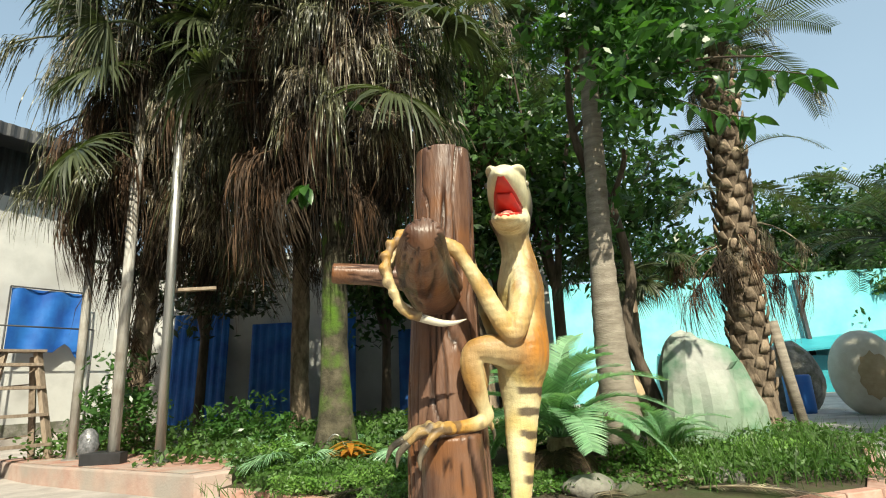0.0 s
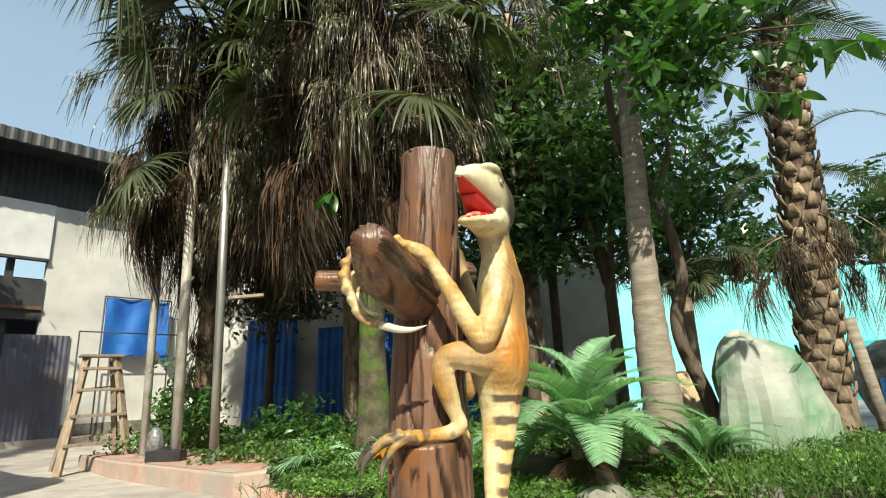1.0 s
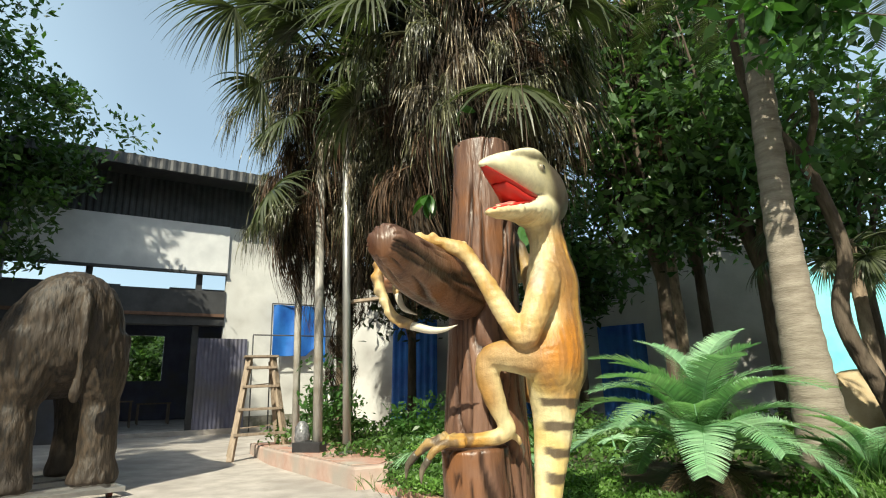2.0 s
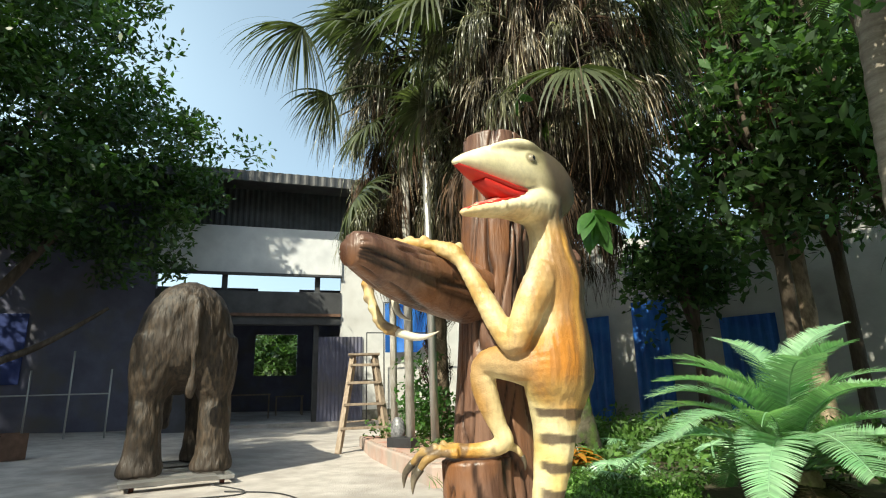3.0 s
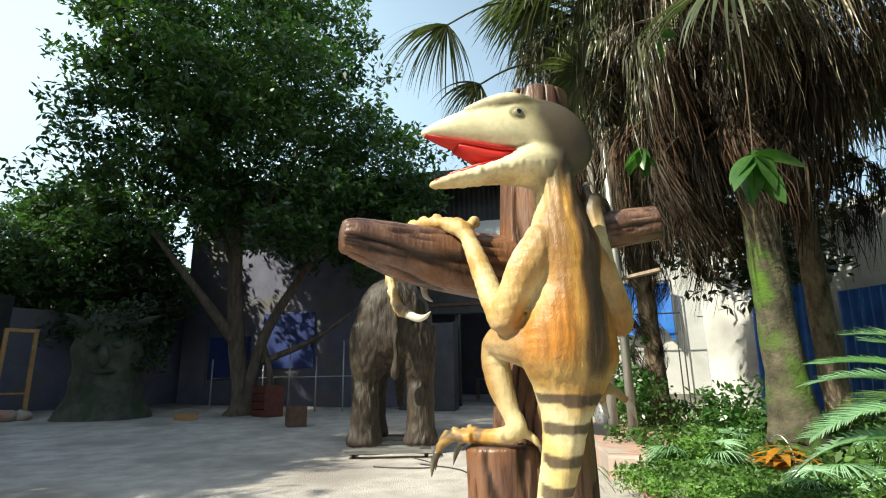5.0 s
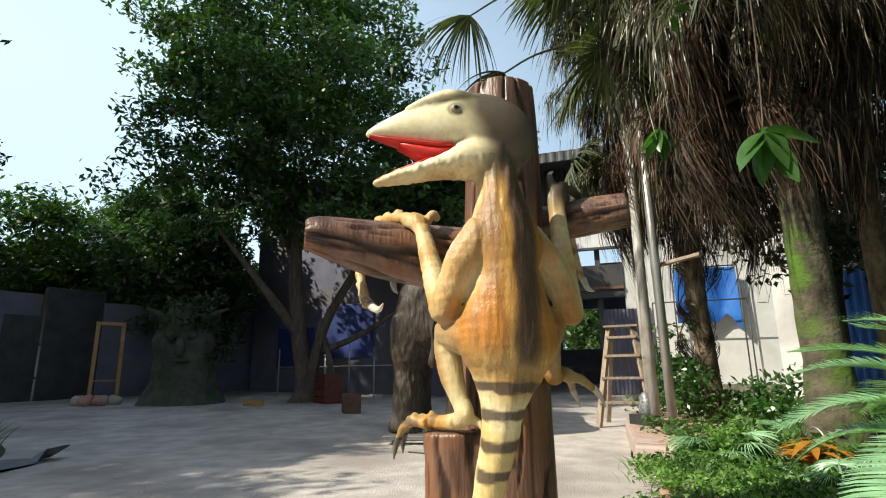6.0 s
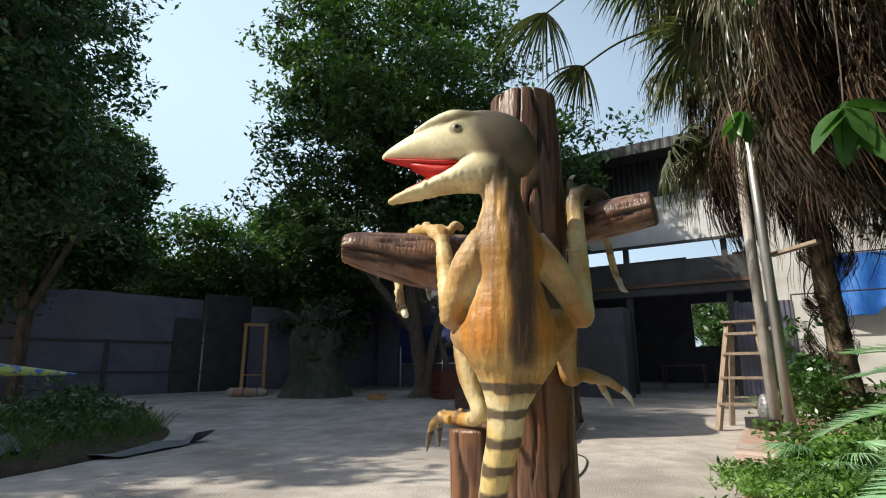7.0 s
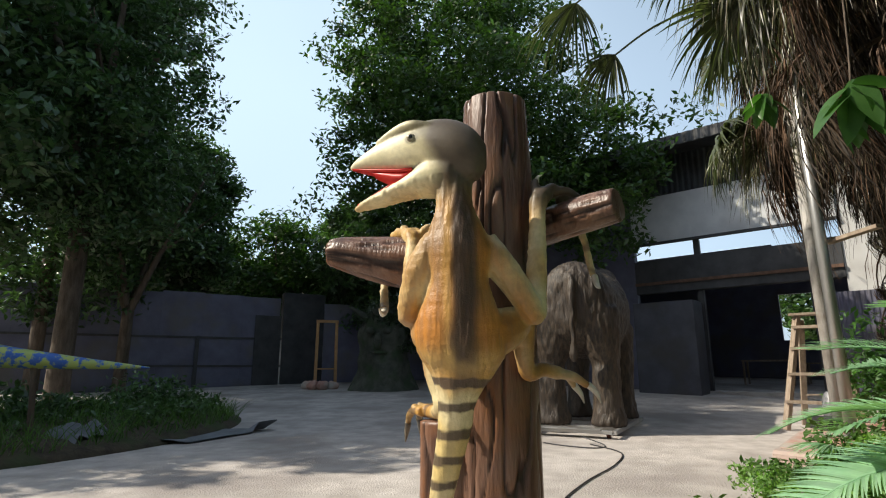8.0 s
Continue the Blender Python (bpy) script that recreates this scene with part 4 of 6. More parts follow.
def strand(p, d, length, w, droop, segs, r):
    """A dry leaf strip that hangs, kinked and twisted."""
    V, F = [], []
    p, d = Vector(p), Vector(d).normalized()
    tw = r.uniform(0, 3.1)
    for i in range(segs + 1):
        f = i / segs
        ww = w * (1 - 0.85 * f ** 1.6) * (0.5 + 0.5 * min(1, f * 4))
        side = Vector((math.cos(tw + 0.7 * i), math.sin(tw + 0.7 * i), 0.1))
        V += [p + side * ww * 0.5, p - side * ww * 0.5]
        p = p + d * (length / segs)
        d = (d + Vector((r.gauss(0, .13), r.gauss(0, .13), -droop / segs))).normalized()
    for i in range(segs):
        F.append((2 * i, 2 * i + 1, 2 * i + 3, 2 * i + 2))
    return V, F


def dry_frond(seed, reach, hang):
    """A dead fan leaf: a bent stalk, a torn fan and ragged strands that hang from it."""
    r = random.Random(seed)
    pts, d = arc(1, 0.35, 1.3, reach, 6)
    geos = [tube(pts, [0.03, 0.026, 0.022, 0.019, 0.016, 0.014, 0.012], 5)]
    fold = r.uniform(1.0, 2.8)
    for k in range(64):
        a = (k / 63 - 0.5) * fold + r.uniform(-.25, .25)
        dd = Matrix.Rotation(a, 3, Vector((0, 0, 1))) @ Vector((0.35 + 0.6 * r.random(), 0, -0.1 - 1.1 * r.random()))
        L = hang * r.choice((0.3, 0.5, 0.7, 0.85, 1.0, 1.3)) * r.uniform(0.75, 1.2)
        at = pts[-1].lerp(pts[-2], r.random()) + Vector((r.gauss(0, .05), r.gauss(0, .07), r.gauss(0, .04)))
        geos.append(strand(at, dd, L, r.uniform(0.007, 0.024), r.uniform(3.5, 12.0), 6, r))
    return geos


def fan_frond(seed, stalk, blade, rise=0.7):
    """A living fan leaf: stalk, pleated disc of blades with drooping tips."""
    r = random.Random(seed)
    pts, d = arc(1, rise, 1.0, stalk, 6)
    geos = [tube(pts, [0.028, 0.025, 0.022, 0.02, 0.018, 0.016, 0.014], 5)]
    up = Vector((-d.z, 0, d.x))
    for k in range(48):
        a = (k / 47 - 0.5) * 4.4
        dd = (d * math.cos(a) + Vector((0, 1, 0)) * math.sin(a)) + up * 0.12
        L = blade * (0.75 + 0.25 * math.cos(a / 2)) * r.uniform(0.9, 1.06)
        geos.append(strip(pts[-1], dd, L, 0.05 * blade / 0.9, r.uniform(0.9, 2.2), 5, 0.08, 0.5 if k % 2 else -0.5))
    return geos


def feather_frond(seed, length, rise, droop, pairs=44, leaflet=0.19, width=0.016, lift=0.35):
    """A feather leaf: arched rib with two rows of narrow leaflets."""
    r = random.Random(seed)
    pts, d = arc(1, rise, droop, length, 14)
    geos = [tube(pts, [0.016 - 0.0009 * i for i in range(15)], 5)]
    for k in range(pairs):
        f = 0.12 + 0.88 * k / (pairs - 1)
        i = min(13, int(f * 14))
        q = pts[i].lerp(pts[i + 1], f * 14 - i) if i < 14 else pts[-1]
        t = (pts[i + 1] - pts[i]).normalized()
        up = Vector((-t.z, 0, t.x))
        L = leaflet * (0.35 + 0.65 * math.sin(math.pi * min(1, 0.12 + f * 0.86)) ** 0.7)
        for sgn in (-1, 1):
            dd = t * (0.35 + 0.35 * f) + Vector((0, sgn, 0)) + up * (lift + r.uniform(-.08, .08))
            geos.append(strip(q, dd, L, width, 0.35, 3, 0.1, 0.3 * sgn))
    return geos


DRY = [mesh("frond", dry_frond(k, 0.8 + 0.24 * k, 0.56 + 0.11 * (k % 4)), M_OLIVE if k % 2 else M_DRY) for k in range(6)]
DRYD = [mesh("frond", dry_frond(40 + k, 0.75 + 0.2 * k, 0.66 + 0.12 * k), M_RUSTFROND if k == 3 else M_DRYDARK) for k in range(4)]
FAN = [mesh("frond", fan_frond(20 + k, 1.35 + 0.12 * k, 0.95 + 0.05 * k, 0.25 + 0.3 * k), M_FROND) for k in range(4)]


def place_frond(me, parent, at, az, pitch, scale, roll=0.0):
    ob = new("frond", me)
    ob.parent = parent
    ob.matrix_basis = Matrix.Translation(at) @ Matrix.Rotation(az, 4, "Z") @ Matrix.Rotation(-pitch, 4, "Y") @ Matrix.Rotation(roll, 4, "X") @ Matrix.Scale(scale, 4)
    return ob


def wobbly_trunk(pts, radii, n=18, amp=0.05, rings=0.0, seed=0):
    S = spline([(*p, r) for p, r in zip(pts, radii)], 10)
    V, F = [], []
    for i, s in enumerate(S):
        for k in range(n):
            w = 2 * math.pi * k / n
            r = s[3] * (1 + amp * noise.noise(Vector((math.cos(w) * 1.5, math.sin(w) * 1.5, s[2] * 2.2 + seed)))) + (rings if i % 2 else 0)
            V.append((s[0] + r * math.cos(w), s[1] + r * math.sin(w), s[2]))
    for i in range(len(S) - 1):
        for k in range(n):
            j = (k + 1) % n
            F.append((i * n + k, i * n + j, (i + 1) * n + j, (i + 1) * n + k))
    F.append(tuple((len(S) - 1) * n + k for k in range(n)))
    return V, F


def fan_palm(at, h, label, trunk_mat, r0, skirt, dark, green, seed, lean=(0, 0), ring=0.006, flare=(1.35, 1.05, 0.95)):
    """A fan palm: trunk, dry skirt (z range, count, scale), inner old leaves coloured dark as in shade, green crown."""
    r = random.Random(seed)
    p = thing("fan_palm", at, label, "palm", "palms in the bed")
    lx, ly = lean
    part("trunk", [wobbly_trunk([(0, 0, -0.1), (0.02, 0, 0.4), (lx * 0.1, ly * 0.1, 1.1), (lx * 0.35, ly * 0.35, h * 0.35), (lx * 0.7, ly * 0.7, h * 0.7), (lx, ly, h)], [r0 * flare[0], r0 * flare[1], r0 * flare[2], r0 * 0.9, r0 * 0.85, r0 * 0.8], 20, 0.12, ring, seed)], trunk_mat, p, smooth=True)
    z0, z1, cnt, sc = skirt
    for i in range(cnt):
        f = (i + r.random()) / cnt
        z = z0 + (z1 - z0) * f
        az = r.uniform(0, 2 * math.pi)
        place_frond(DRY[r.randrange(6)], p, (lx * z / h, ly * z / h, z), az, r.uniform(-0.12, 0.16) + 0.1 * f, sc * r.uniform(0.8, 1.15), r.uniform(-.15, .15))
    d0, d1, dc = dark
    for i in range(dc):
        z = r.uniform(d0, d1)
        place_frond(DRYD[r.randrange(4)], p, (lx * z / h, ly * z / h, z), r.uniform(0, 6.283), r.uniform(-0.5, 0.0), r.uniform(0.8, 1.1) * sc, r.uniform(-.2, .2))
    for i in range(green):
        az = 6.283 * i / green * 2.4 + r.uniform(-.3, .3)
        place_frond(FAN[r.randrange(4)], p, (lx, ly, h + 0.1 * r.random() - (3.6 * r.random() if i % 3 == 1 and h > 8.5 else 0)), az, r.uniform(-0.25, 0.8) - (0.35 if i % 2 else 0), sc * r.uniform(0.95, 1.2), r.uniform(-.3, .3))
    return p


tall = fan_palm((-5.9, 10.6, 0.2), 8.9, "tall fan palm with a thick skirt of dry hanging fronds", M_FIBRE, 0.19, (4.7, 8.8, 150, 1.2), (3.9, 8.4, 190), 44, 1, lean=(0.95, -1.25))


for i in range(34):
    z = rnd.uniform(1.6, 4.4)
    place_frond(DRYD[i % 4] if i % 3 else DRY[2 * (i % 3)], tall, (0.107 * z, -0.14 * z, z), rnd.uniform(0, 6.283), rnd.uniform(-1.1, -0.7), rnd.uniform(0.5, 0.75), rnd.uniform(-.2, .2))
for i in range(14):
    place_frond(DRY[i % 6], tall, (0.95 + 0.12 * i / 14, -1.15, 4.3 + 0.10 * i), rnd.uniform(-1.1, 0.2), rnd.uniform(-0.5, -0.2), rnd.uniform(0.95, 1.3), rnd.uniform(-.2, .2))
for i in range(8):
    z = 6.8 + 0.24 * i
    place_frond(FAN[i % 4], tall, (0.107 * z, -0.14 * z, z), -1.75 + 0.2 * ((5 * i) % 8), rnd.uniform(-0.35, 0.1), rnd.uniform(1.25, 1.6), rnd.uniform(-.3, .3))


def reaching_frond(palm, pts, blade, fan, seed):
    """A long-stalked living leaf whose fan hangs out over the yard; pts in the world's axes."""
    r = random.Random(seed)
    o = palm.matrix_basis.translation
    S = [Vector(q[:3]) - o for q in spline(pts, 6)]
    geos = [tube(S, [0.03 - 0.016 * i / (len(S) - 1) for i in range(len(S))], 6)]
    left, down = Vector((-0.50, -0.86, 0.0)), Vector((0, 0, -1))
    for k in range(64):
        a = fan[0] + (fan[1] - fan[0]) * k / 63
        dd = left * math.cos(a) + down * math.sin(a) + Vector((r.gauss(0, .05), r.gauss(0, .05), 0))
        geos.append(strip(S[-1], dd, blade * r.uniform(0.8, 1.05), 0.04, r.uniform(1.3, 2.8), 8, 0.06, 0.6 if k % 2 else -0.6))
    part("frond", geos, M_FROND, palm)


reaching_frond(tall, [(-4.95, 9.35, 8.0), (-4.6, 7.9, 8.1), (-4.2, 6.3, 7.5), (-4.05, 5.3, 6.7)], 1.4, (-0.3, 2.2), 1)
reaching_frond(tall, [(-4.95, 9.35, 7.0), (-4.5, 8.1, 7.0), (-4.1, 6.6, 6.3), (-3.95, 5.8, 5.7)], 1.0, (-0.4, 2.0), 2)
fan_palm((-1.7, 8.5, 0.15), 8.9, "mossy-trunked fan palm with long dry hanging fronds", M_MOSS, 0.215, (4.9, 8.8, 140, 1.2), (4.2, 8.4, 190), 46, 2, flare=(1.85, 1.4, 1.05))
fan_palm((-3.0, 11.4, 0.2), 6.6, "fan palm at the back of the bed with old brown fronds", M_FIBRE, 0.2, (5.2, 6.4, 16, 1.1), (4.0, 6.2, 34), 12, 3)
fan_palm((0.9, 12.6, 0.2), 10.4, "fan palm near the garden wall with brown fronds", M_FIBRE, 0.2, (6.8, 10.2, 40, 1.2), (5.4, 9.4, 56), 30, 4)
# fibrous palm beside the painted rock
fp = fan_palm((4.95, 9.15, 0.15), 7.0, "stout palm with a ragged fibrous trunk and drying lower leaves", M_FIBRE, 0.3, (5.9, 6.8, 9, 0.8), (2.7, 3.3, 14), 0, 6, lean=(0.5, 0))
fp.name = "stout_palm"
for i in range(190):
    z = 0.5 + 6.2 * i / 190
    w = i * 2.4
    up = 0.17 + 0.09 * rnd.random()
    o, tn = Vector((math.cos(w), math.sin(w), 0)), Vector((-math.sin(w), math.cos(w), 0))
    cs = [(0.285, 0.0, 0.105, 0.02), (0.322, up * 0.45, 0.085, 0.026), (0.338, up, 0.04, 0.016)]
    part("leaf_base", [loft([(o * r + Vector((0.07 * z, 0, z + dz)), tn * hw, o * th) for r, dz, hw, th in cs], 8)], M_FIBRE, fp, smooth=True)
for i in range(12):
    place_frond(DRY[2 * (i % 3)], fp, (0.21, 0, 3.0 + 0.06 * i), 2.2 + i * 0.42, rnd.uniform(-0.6, -0.1), rnd.uniform(0.5, 0.72), rnd.uniform(-.2, .2))
# ringed slender palm, its head lost in the canopy
rp = thing("ringed_palm", (2.28, 7.85, 0.1), "slender grey palm with a ringed trunk", "palm", "palms in the bed")
part("trunk", [wobbly_trunk([(0.1, 0, -0.1), (0.09, 0, 0.6), (0.07, 0, 1.6), (0.11, 0, 3.0), (0.2, 0, 4.6), (0.32, 0, 6.6)], [0.30, 0.255, 0.215, 0.165, 0.145, 0.13], 20, 0.03, 0.013, 8)], M_RING, rp, smooth=True)
PINN = [mesh("frond", feather_frond(70 + k, 2.3 + 0.2 * k, 0.7, 1.5, 56, 0.42, 0.03, 0.1), M_FROND) for k in range(3)]
for i in range(13):
    place_frond(PINN[i % 3], rp, (0.32, 0, 6.6), i * 2.4, rnd.uniform(-0.3, 0.7), 1.0, rnd.uniform(-.3, .3))
for i in range(17):
    place_frond(PINN[i % 3], fp, (0.5, 0, 6.9), i * 2.4, rnd.uniform(-0.35, 0.75), 1.1, rnd.uniform(-.3, .3))
for z, az, pt in ((4.1, 0.15, -0.35), (4.0, 3.6, -0.3), (4.6, -1.2, -0.2), (5.2, 2.2, 0.0)):
    place_frond(PINN[0], fp, (0.07 * z, 0, z), az, pt, 0.8)
yf = thing("young_fan_palm", (3.35, 9.7, 0.15), "young fan palm with drooping grey-green leaves", "palm", "palms in the bed")
part("trunk", [wobbly_trunk([(0, 0, -0.1), (0.02, 0, 1.2), (0.05, 0, 2.9)], [0.11, 0.09, 0.08], 14, 0.08, 0.004, 12)], M_FIBRE, yf, smooth=True)
for i in range(11):
    place_frond(FAN[i % 4], yf, (0.05, 0, 2.8), -1.6 + i * 2.4, rnd.uniform(-0.5, 0.3), rnd.uniform(0.5, 0.66), rnd.uniform(-.3, .3))
# feather palm farther right
ap = thing("feather_palm", (9.2, 10.3, 0.1), "young feather palm with arching green fronds", "palm", "palms in the bed")
part("trunk", [wobbly_trunk([(0, 0, -0.1), (0, 0, 0.8), (0, 0, 3.3)], [0.18, 0.14, 0.12], 14, 0.05, 0.006, 9)], M_RING, ap, smooth=True)
for i in range(16):
    place_frond(PINN[i % 3], ap, (0, 0, 3.3), i * 2.4, rnd.uniform(-0.2, 0.9), 1.15, rnd.uniform(-.3, .3))

# sago cycad beside the statue
CYC = [mesh("frond", feather_frond(90 + k, 1.42 + 0.06 * k, 0.9 + 0.3 * (k % 3), 1.9 + 0.2 * (k % 2), 104, 0.30, 0.019, 0.24), M_CYCAD) for k in range(5)]
CYCD = [mesh("frond", feather_frond(98 + k, 1.1, 0.5, 2.2, 60, 0.2, 0.014, 0.05), M_DRYDARK) for k in range(2)]
cy = thing("cycad", (1.22, 6.42, 0.12), "glossy green cycad with a full rosette of feather fronds", "cycad")
part("trunk", [wobbly_trunk([(0, 0, -0.1), (0, 0, 0.2), (0, 0, 0.42)], [0.2, 0.19, 0.13], 16, 0.2, 0.012, 3)], M_FIBRE, cy, smooth=True)
for i in range(16):
    place_frond(CYCD[i % 2], cy, (0, 0, 0.3), i * 2.4, rnd.uniform(-0.6, -0.2), rnd.uniform(0.7, 0.95), rnd.uniform(-.3, .3))
for i in range(27):
    place_frond(CYC[i % 5], cy, (0.05 * math.cos(i * 2.4), 0.05 * math.sin(i * 2.4), 0.4), i * 2.4 + rnd.uniform(-.15, .15), -0.34 + 1.45 * i / 27, rnd.uniform(0.82, 0.96), rnd.uniform(-.15, .15))
cy2 = thing("cycad", (2.55, 6.9, 0.1), "small cycad growing at the rock's foot", "cycad")
for i in range(14):
    place_frond(CYC[i % 5], cy2, (0, 0, 0.1), i * 2.4, 0.2 + 0.5 * i / 14, 0.62, rnd.uniform(-.2, .2))

# low fan seedlings
SEED = [mesh("frond", fan_frond(120 + k, 0.5, 0.42, 0.8), M_CYCAD) for k in range(2)]
for x, y, s, cnt in ((-2.0, 7.35, 0.95, 11), (-2.75, 8.0, 0.8, 9), (-1.1, 8.0, 0.85, 9), (-0.6, 7.2, 0.7, 8), (-3.1, 9.6, 1.0, 10), (0.1, 8.6, 0.9, 9), (-1.4, 9.9, 1.1, 10), (3.0, 10.2, 1.1, 9)):
    sp = thing("fan_seedling", (x, y, 0.12), "low green fan-leaved palm seedling", "shrub", "palm seedlings")
    for i in range(cnt):
        place_frond(SEED[i % 2], sp, (0, 0, 0), i * 2.4, rnd.uniform(-0.2, 0.6), s * rnd.uniform(0.8, 1.1), rnd.uniform(-.3, .3))


def leaves(blobs, clusters, per, size, spread, seed, flat=0.5):
    """Leaf quads in clumps scattered through ellipsoids (x, y, z, rx, ry, rz)."""
    g = np.random.default_rng(seed)
    B = np.array(blobs, float)
    vol = B[:, 3] * B[:, 4] * B[:, 5]
    pick = g.choice(len(B), clusters, p=vol / vol.sum())
    d = g.normal(size=(clusters, 3))
    d /= np.linalg.norm(d, axis=1)[:, None]
    C = B[pick, :3] + d * B[pick, 3:] * (g.random(clusters) ** 0.45)[:, None]
    n = clusters * per
    Q = np.repeat(C, per, 0) + np.clip(g.normal(size=(n, 3)), -1.5, 1.5) * spread * np.array([1, 1, 0.6]) * np.repeat(g.uniform(0.6, 1.4, clusters), per)[:, None]
    nrm = g.normal(size=(n, 3)) + np.array([0, 0, flat * 2])
    nrm /= np.linalg.norm(nrm, axis=1)[:, None]
    a = np.cross(nrm, g.normal(size=(n, 3)))
    a /= np.linalg.norm(a, axis=1)[:, None]
    b = np.cross(nrm, a)
    s = size * g.uniform(0.6, 1.25, n)[:, None]
    return np.stack([Q - a * s, Q + b * s * 0.42 - a * s * 0.1, Q + a * s - nrm * s * 0.2, Q - b * s * 0.42 - a * s * 0.1], 1)


def broadleaf(at, limbs, blobs, clusters, per, size, spread, label, seed, leafmat=M_LEAF, name="broadleaf_tree", barkmat=M_TRUNK):
    t = thing(name, at, label, "tree", "yard trees")
    part("trunk", [limb(l, 5, 10) for l in limbs], barkmat, t, smooth=True)
    if blobs:
        c = part("crown", quads("crown", leaves(blobs, clusters, per, size, spread, seed), leafmat), None, t)
        c["kind"] = "stuff"
    return t


def forks(h, spread, k, r0, seed, zf=0.35):
    """A trunk that parts into k limbs, each with two branches."""
    r = random.Random(seed)
    out = [[(0, 0, -0.2, r0 * 1.5), (0.05, 0, 0.5, r0), (0.1, 0.05, h * zf, r0 * 0.85)]]
    for i in range(k):
        a = 6.283 * i / k + r.uniform(-.4, .4)
        s = spread * r.uniform(0.6, 1)
        tip = Vector((math.cos(a) * s, math.sin(a) * s, h * r.uniform(0.8, 1)))
        m = Vector((math.cos(a) * s * 0.35, math.sin(a) * s * 0.35, h * (zf + 0.22)))
        out.append([(0.1, 0.05, h * zf * 0.9, r0 * 0.6), (*m, r0 * 0.42), (*tip, r0 * 0.08)])
        for q in range(2):
            b = a + r.uniform(-1, 1)
            out.append([(*m, r0 * 0.3), (*(m + Vector((math.cos(b), math.sin(b), 0.8)) * spread * 0.25), r0 * 0.18), (*(m + Vector((math.cos(b), math.sin(b), 0.9)) * spread * 0.55), r0 * 0.05)])
    return out


# big yard tree in front of the shed
yard_limbs = [[(0.1, -0.15, -0.2, 0.5), (0, 0, 0.5, 0.32), (-0.1, -0.3, 2.4, 0.26), (0.1, -0.5, 5.0, 0.2), (0.3, -0.4, 8.0, 0.12)], [(0.1, 0.3, -0.2, 0.3), (0.2, 0.2, 0.8, 0.2), (0.2, 0.6, 2.6, 0.16), (0.3, 1.8, 4.8, 0.12), (0.2, 3.2, 7.0, 0.06)]]
yard_limbs += [[(-0.1, -0.3, 2.2, 0.2), (0.1, -1.4, 3.6, 0.14), (0.2, -3.0, 5.6, 0.06)], [(0.2, 0.5, 1.6, 0.11), (0.9, 2.0, 2.3, 0.085), (1.4, 3.4, 3.4, 0.045)], [(0.5, 0.9, -0.1, 0.13), (0.4, 0.75, 1.2, 0.1), (0.2, 0.5, 2.2, 0.09)],
           [(0.1, -0.5, 4.6, 0.14), (-1.2, -1.4, 7.0, 0.08), (-1.6, -2.0, 9.0, 0.03)], [(0.1, -0.4, 5.5, 0.12), (1.2, 1.0, 8.0, 0.07), (1.4, 2.0, 10.0, 0.03)]]
broadleaf((-15.7, 3.2, 0.35), yard_limbs,
          [(0, 0.3, 10.2, 4.6, 4.4, 4.2), (0.5, -2.2, 8.2, 3.0, 2.6, 3.0), (1.2, 3.2, 7.4, 3.0, 2.8, 2.4), (0.8, 5.0, 7.6, 2.0, 1.8, 1.3), (1.4, 1.2, 5.8, 2.6, 3.0, 1.3), (1.6, 3.6, 4.9, 1.8, 2.0, 0.9), (0.4, -4.4, 7.4, 2.0, 2.2, 2.0), (-0.5, -3.4, 11.0, 2.4, 2.0, 2.4), (0.8, 6.2, 9.2, 1.5, 1.7, 1.1), (0, -5.0, 10.4, 1.7, 1.8, 1.7), (0, -4.4, 13.4, 2.2, 2.3, 1.7), (0, -0.4, 14.6, 3.6, 3.8, 2.4), (-1.0, -3.8, 15.0, 2.6, 2.6, 2.2)], 600, 115, 0.13, 0.4,
          "broad leafy yard tree with several leaning trunks", 11)
# tree that shades the yard from the sun's side
# its two topmost leaf masses, out of view, are added to cast shade
broadleaf((-10.6, -8.6, 0.1), forks(16, 3.6, 5, 0.32, 3), [(0, 0.6, 9.0, 3.0, 3.0, 4.6), (1.4, -1.4, 7.2, 3.6, 2.8, 3.6), (-0.2, 1.2, 5.6, 1.8, 2.2, 1.8), (2.4, -2.4, 5.2, 2.6, 2.4, 2.4), (-0.6, 0.4, 15.4, 3.3, 3.4, 3.2), (0.6, 2.4, 17.6, 2.6, 2.6, 2.0)], 440, 130, 0.12, 0.38, "tall leafy tree at the edge of the grass", 12, M_LEAFMID)
broadleaf((-14.2, -9.5, 0.2), forks(9, 3.2, 4, 0.22, 4), [(-0.2, -1.2, 6.2, 3.0, 2.8, 3.0), (1.2, -2.0, 4.5, 2.8, 2.6, 2.2)], 110, 110, 0.14, 0.45, "dense dark tree before the yard wall", 13, M_LEAFMID)
# trees added on the sun's side, mostly unseen, to streak the yard with shade
for i, (x, y, h, w) in enumerate(((-5.6, -8.8, 12, 3.3), (-7.6, -11.6, 18, 3.9), (-12.8, -11.6, 18, 4.2), (-17.8, -10.5, 11, 2.5), (-20.8, -2.0, 8.6, 2.8), (-2.8, -10.4, 11, 3.2))):
    broadleaf((x, y, 0.1), forks(h, w * 0.7, 4, 0.24, 200 + i), [(0, 0, h * 0.74, w, w, h * 0.3), (0.6, 0.8, h * 0.5, w * 0.8, w * 0.8, h * 0.22)], 290 if i in (1, 2, 3, 4) else 110, 120, 0.15, 0.36, "tall leafy tree added beyond the grass bank for shade", 210 + i, M_LEAFMID)
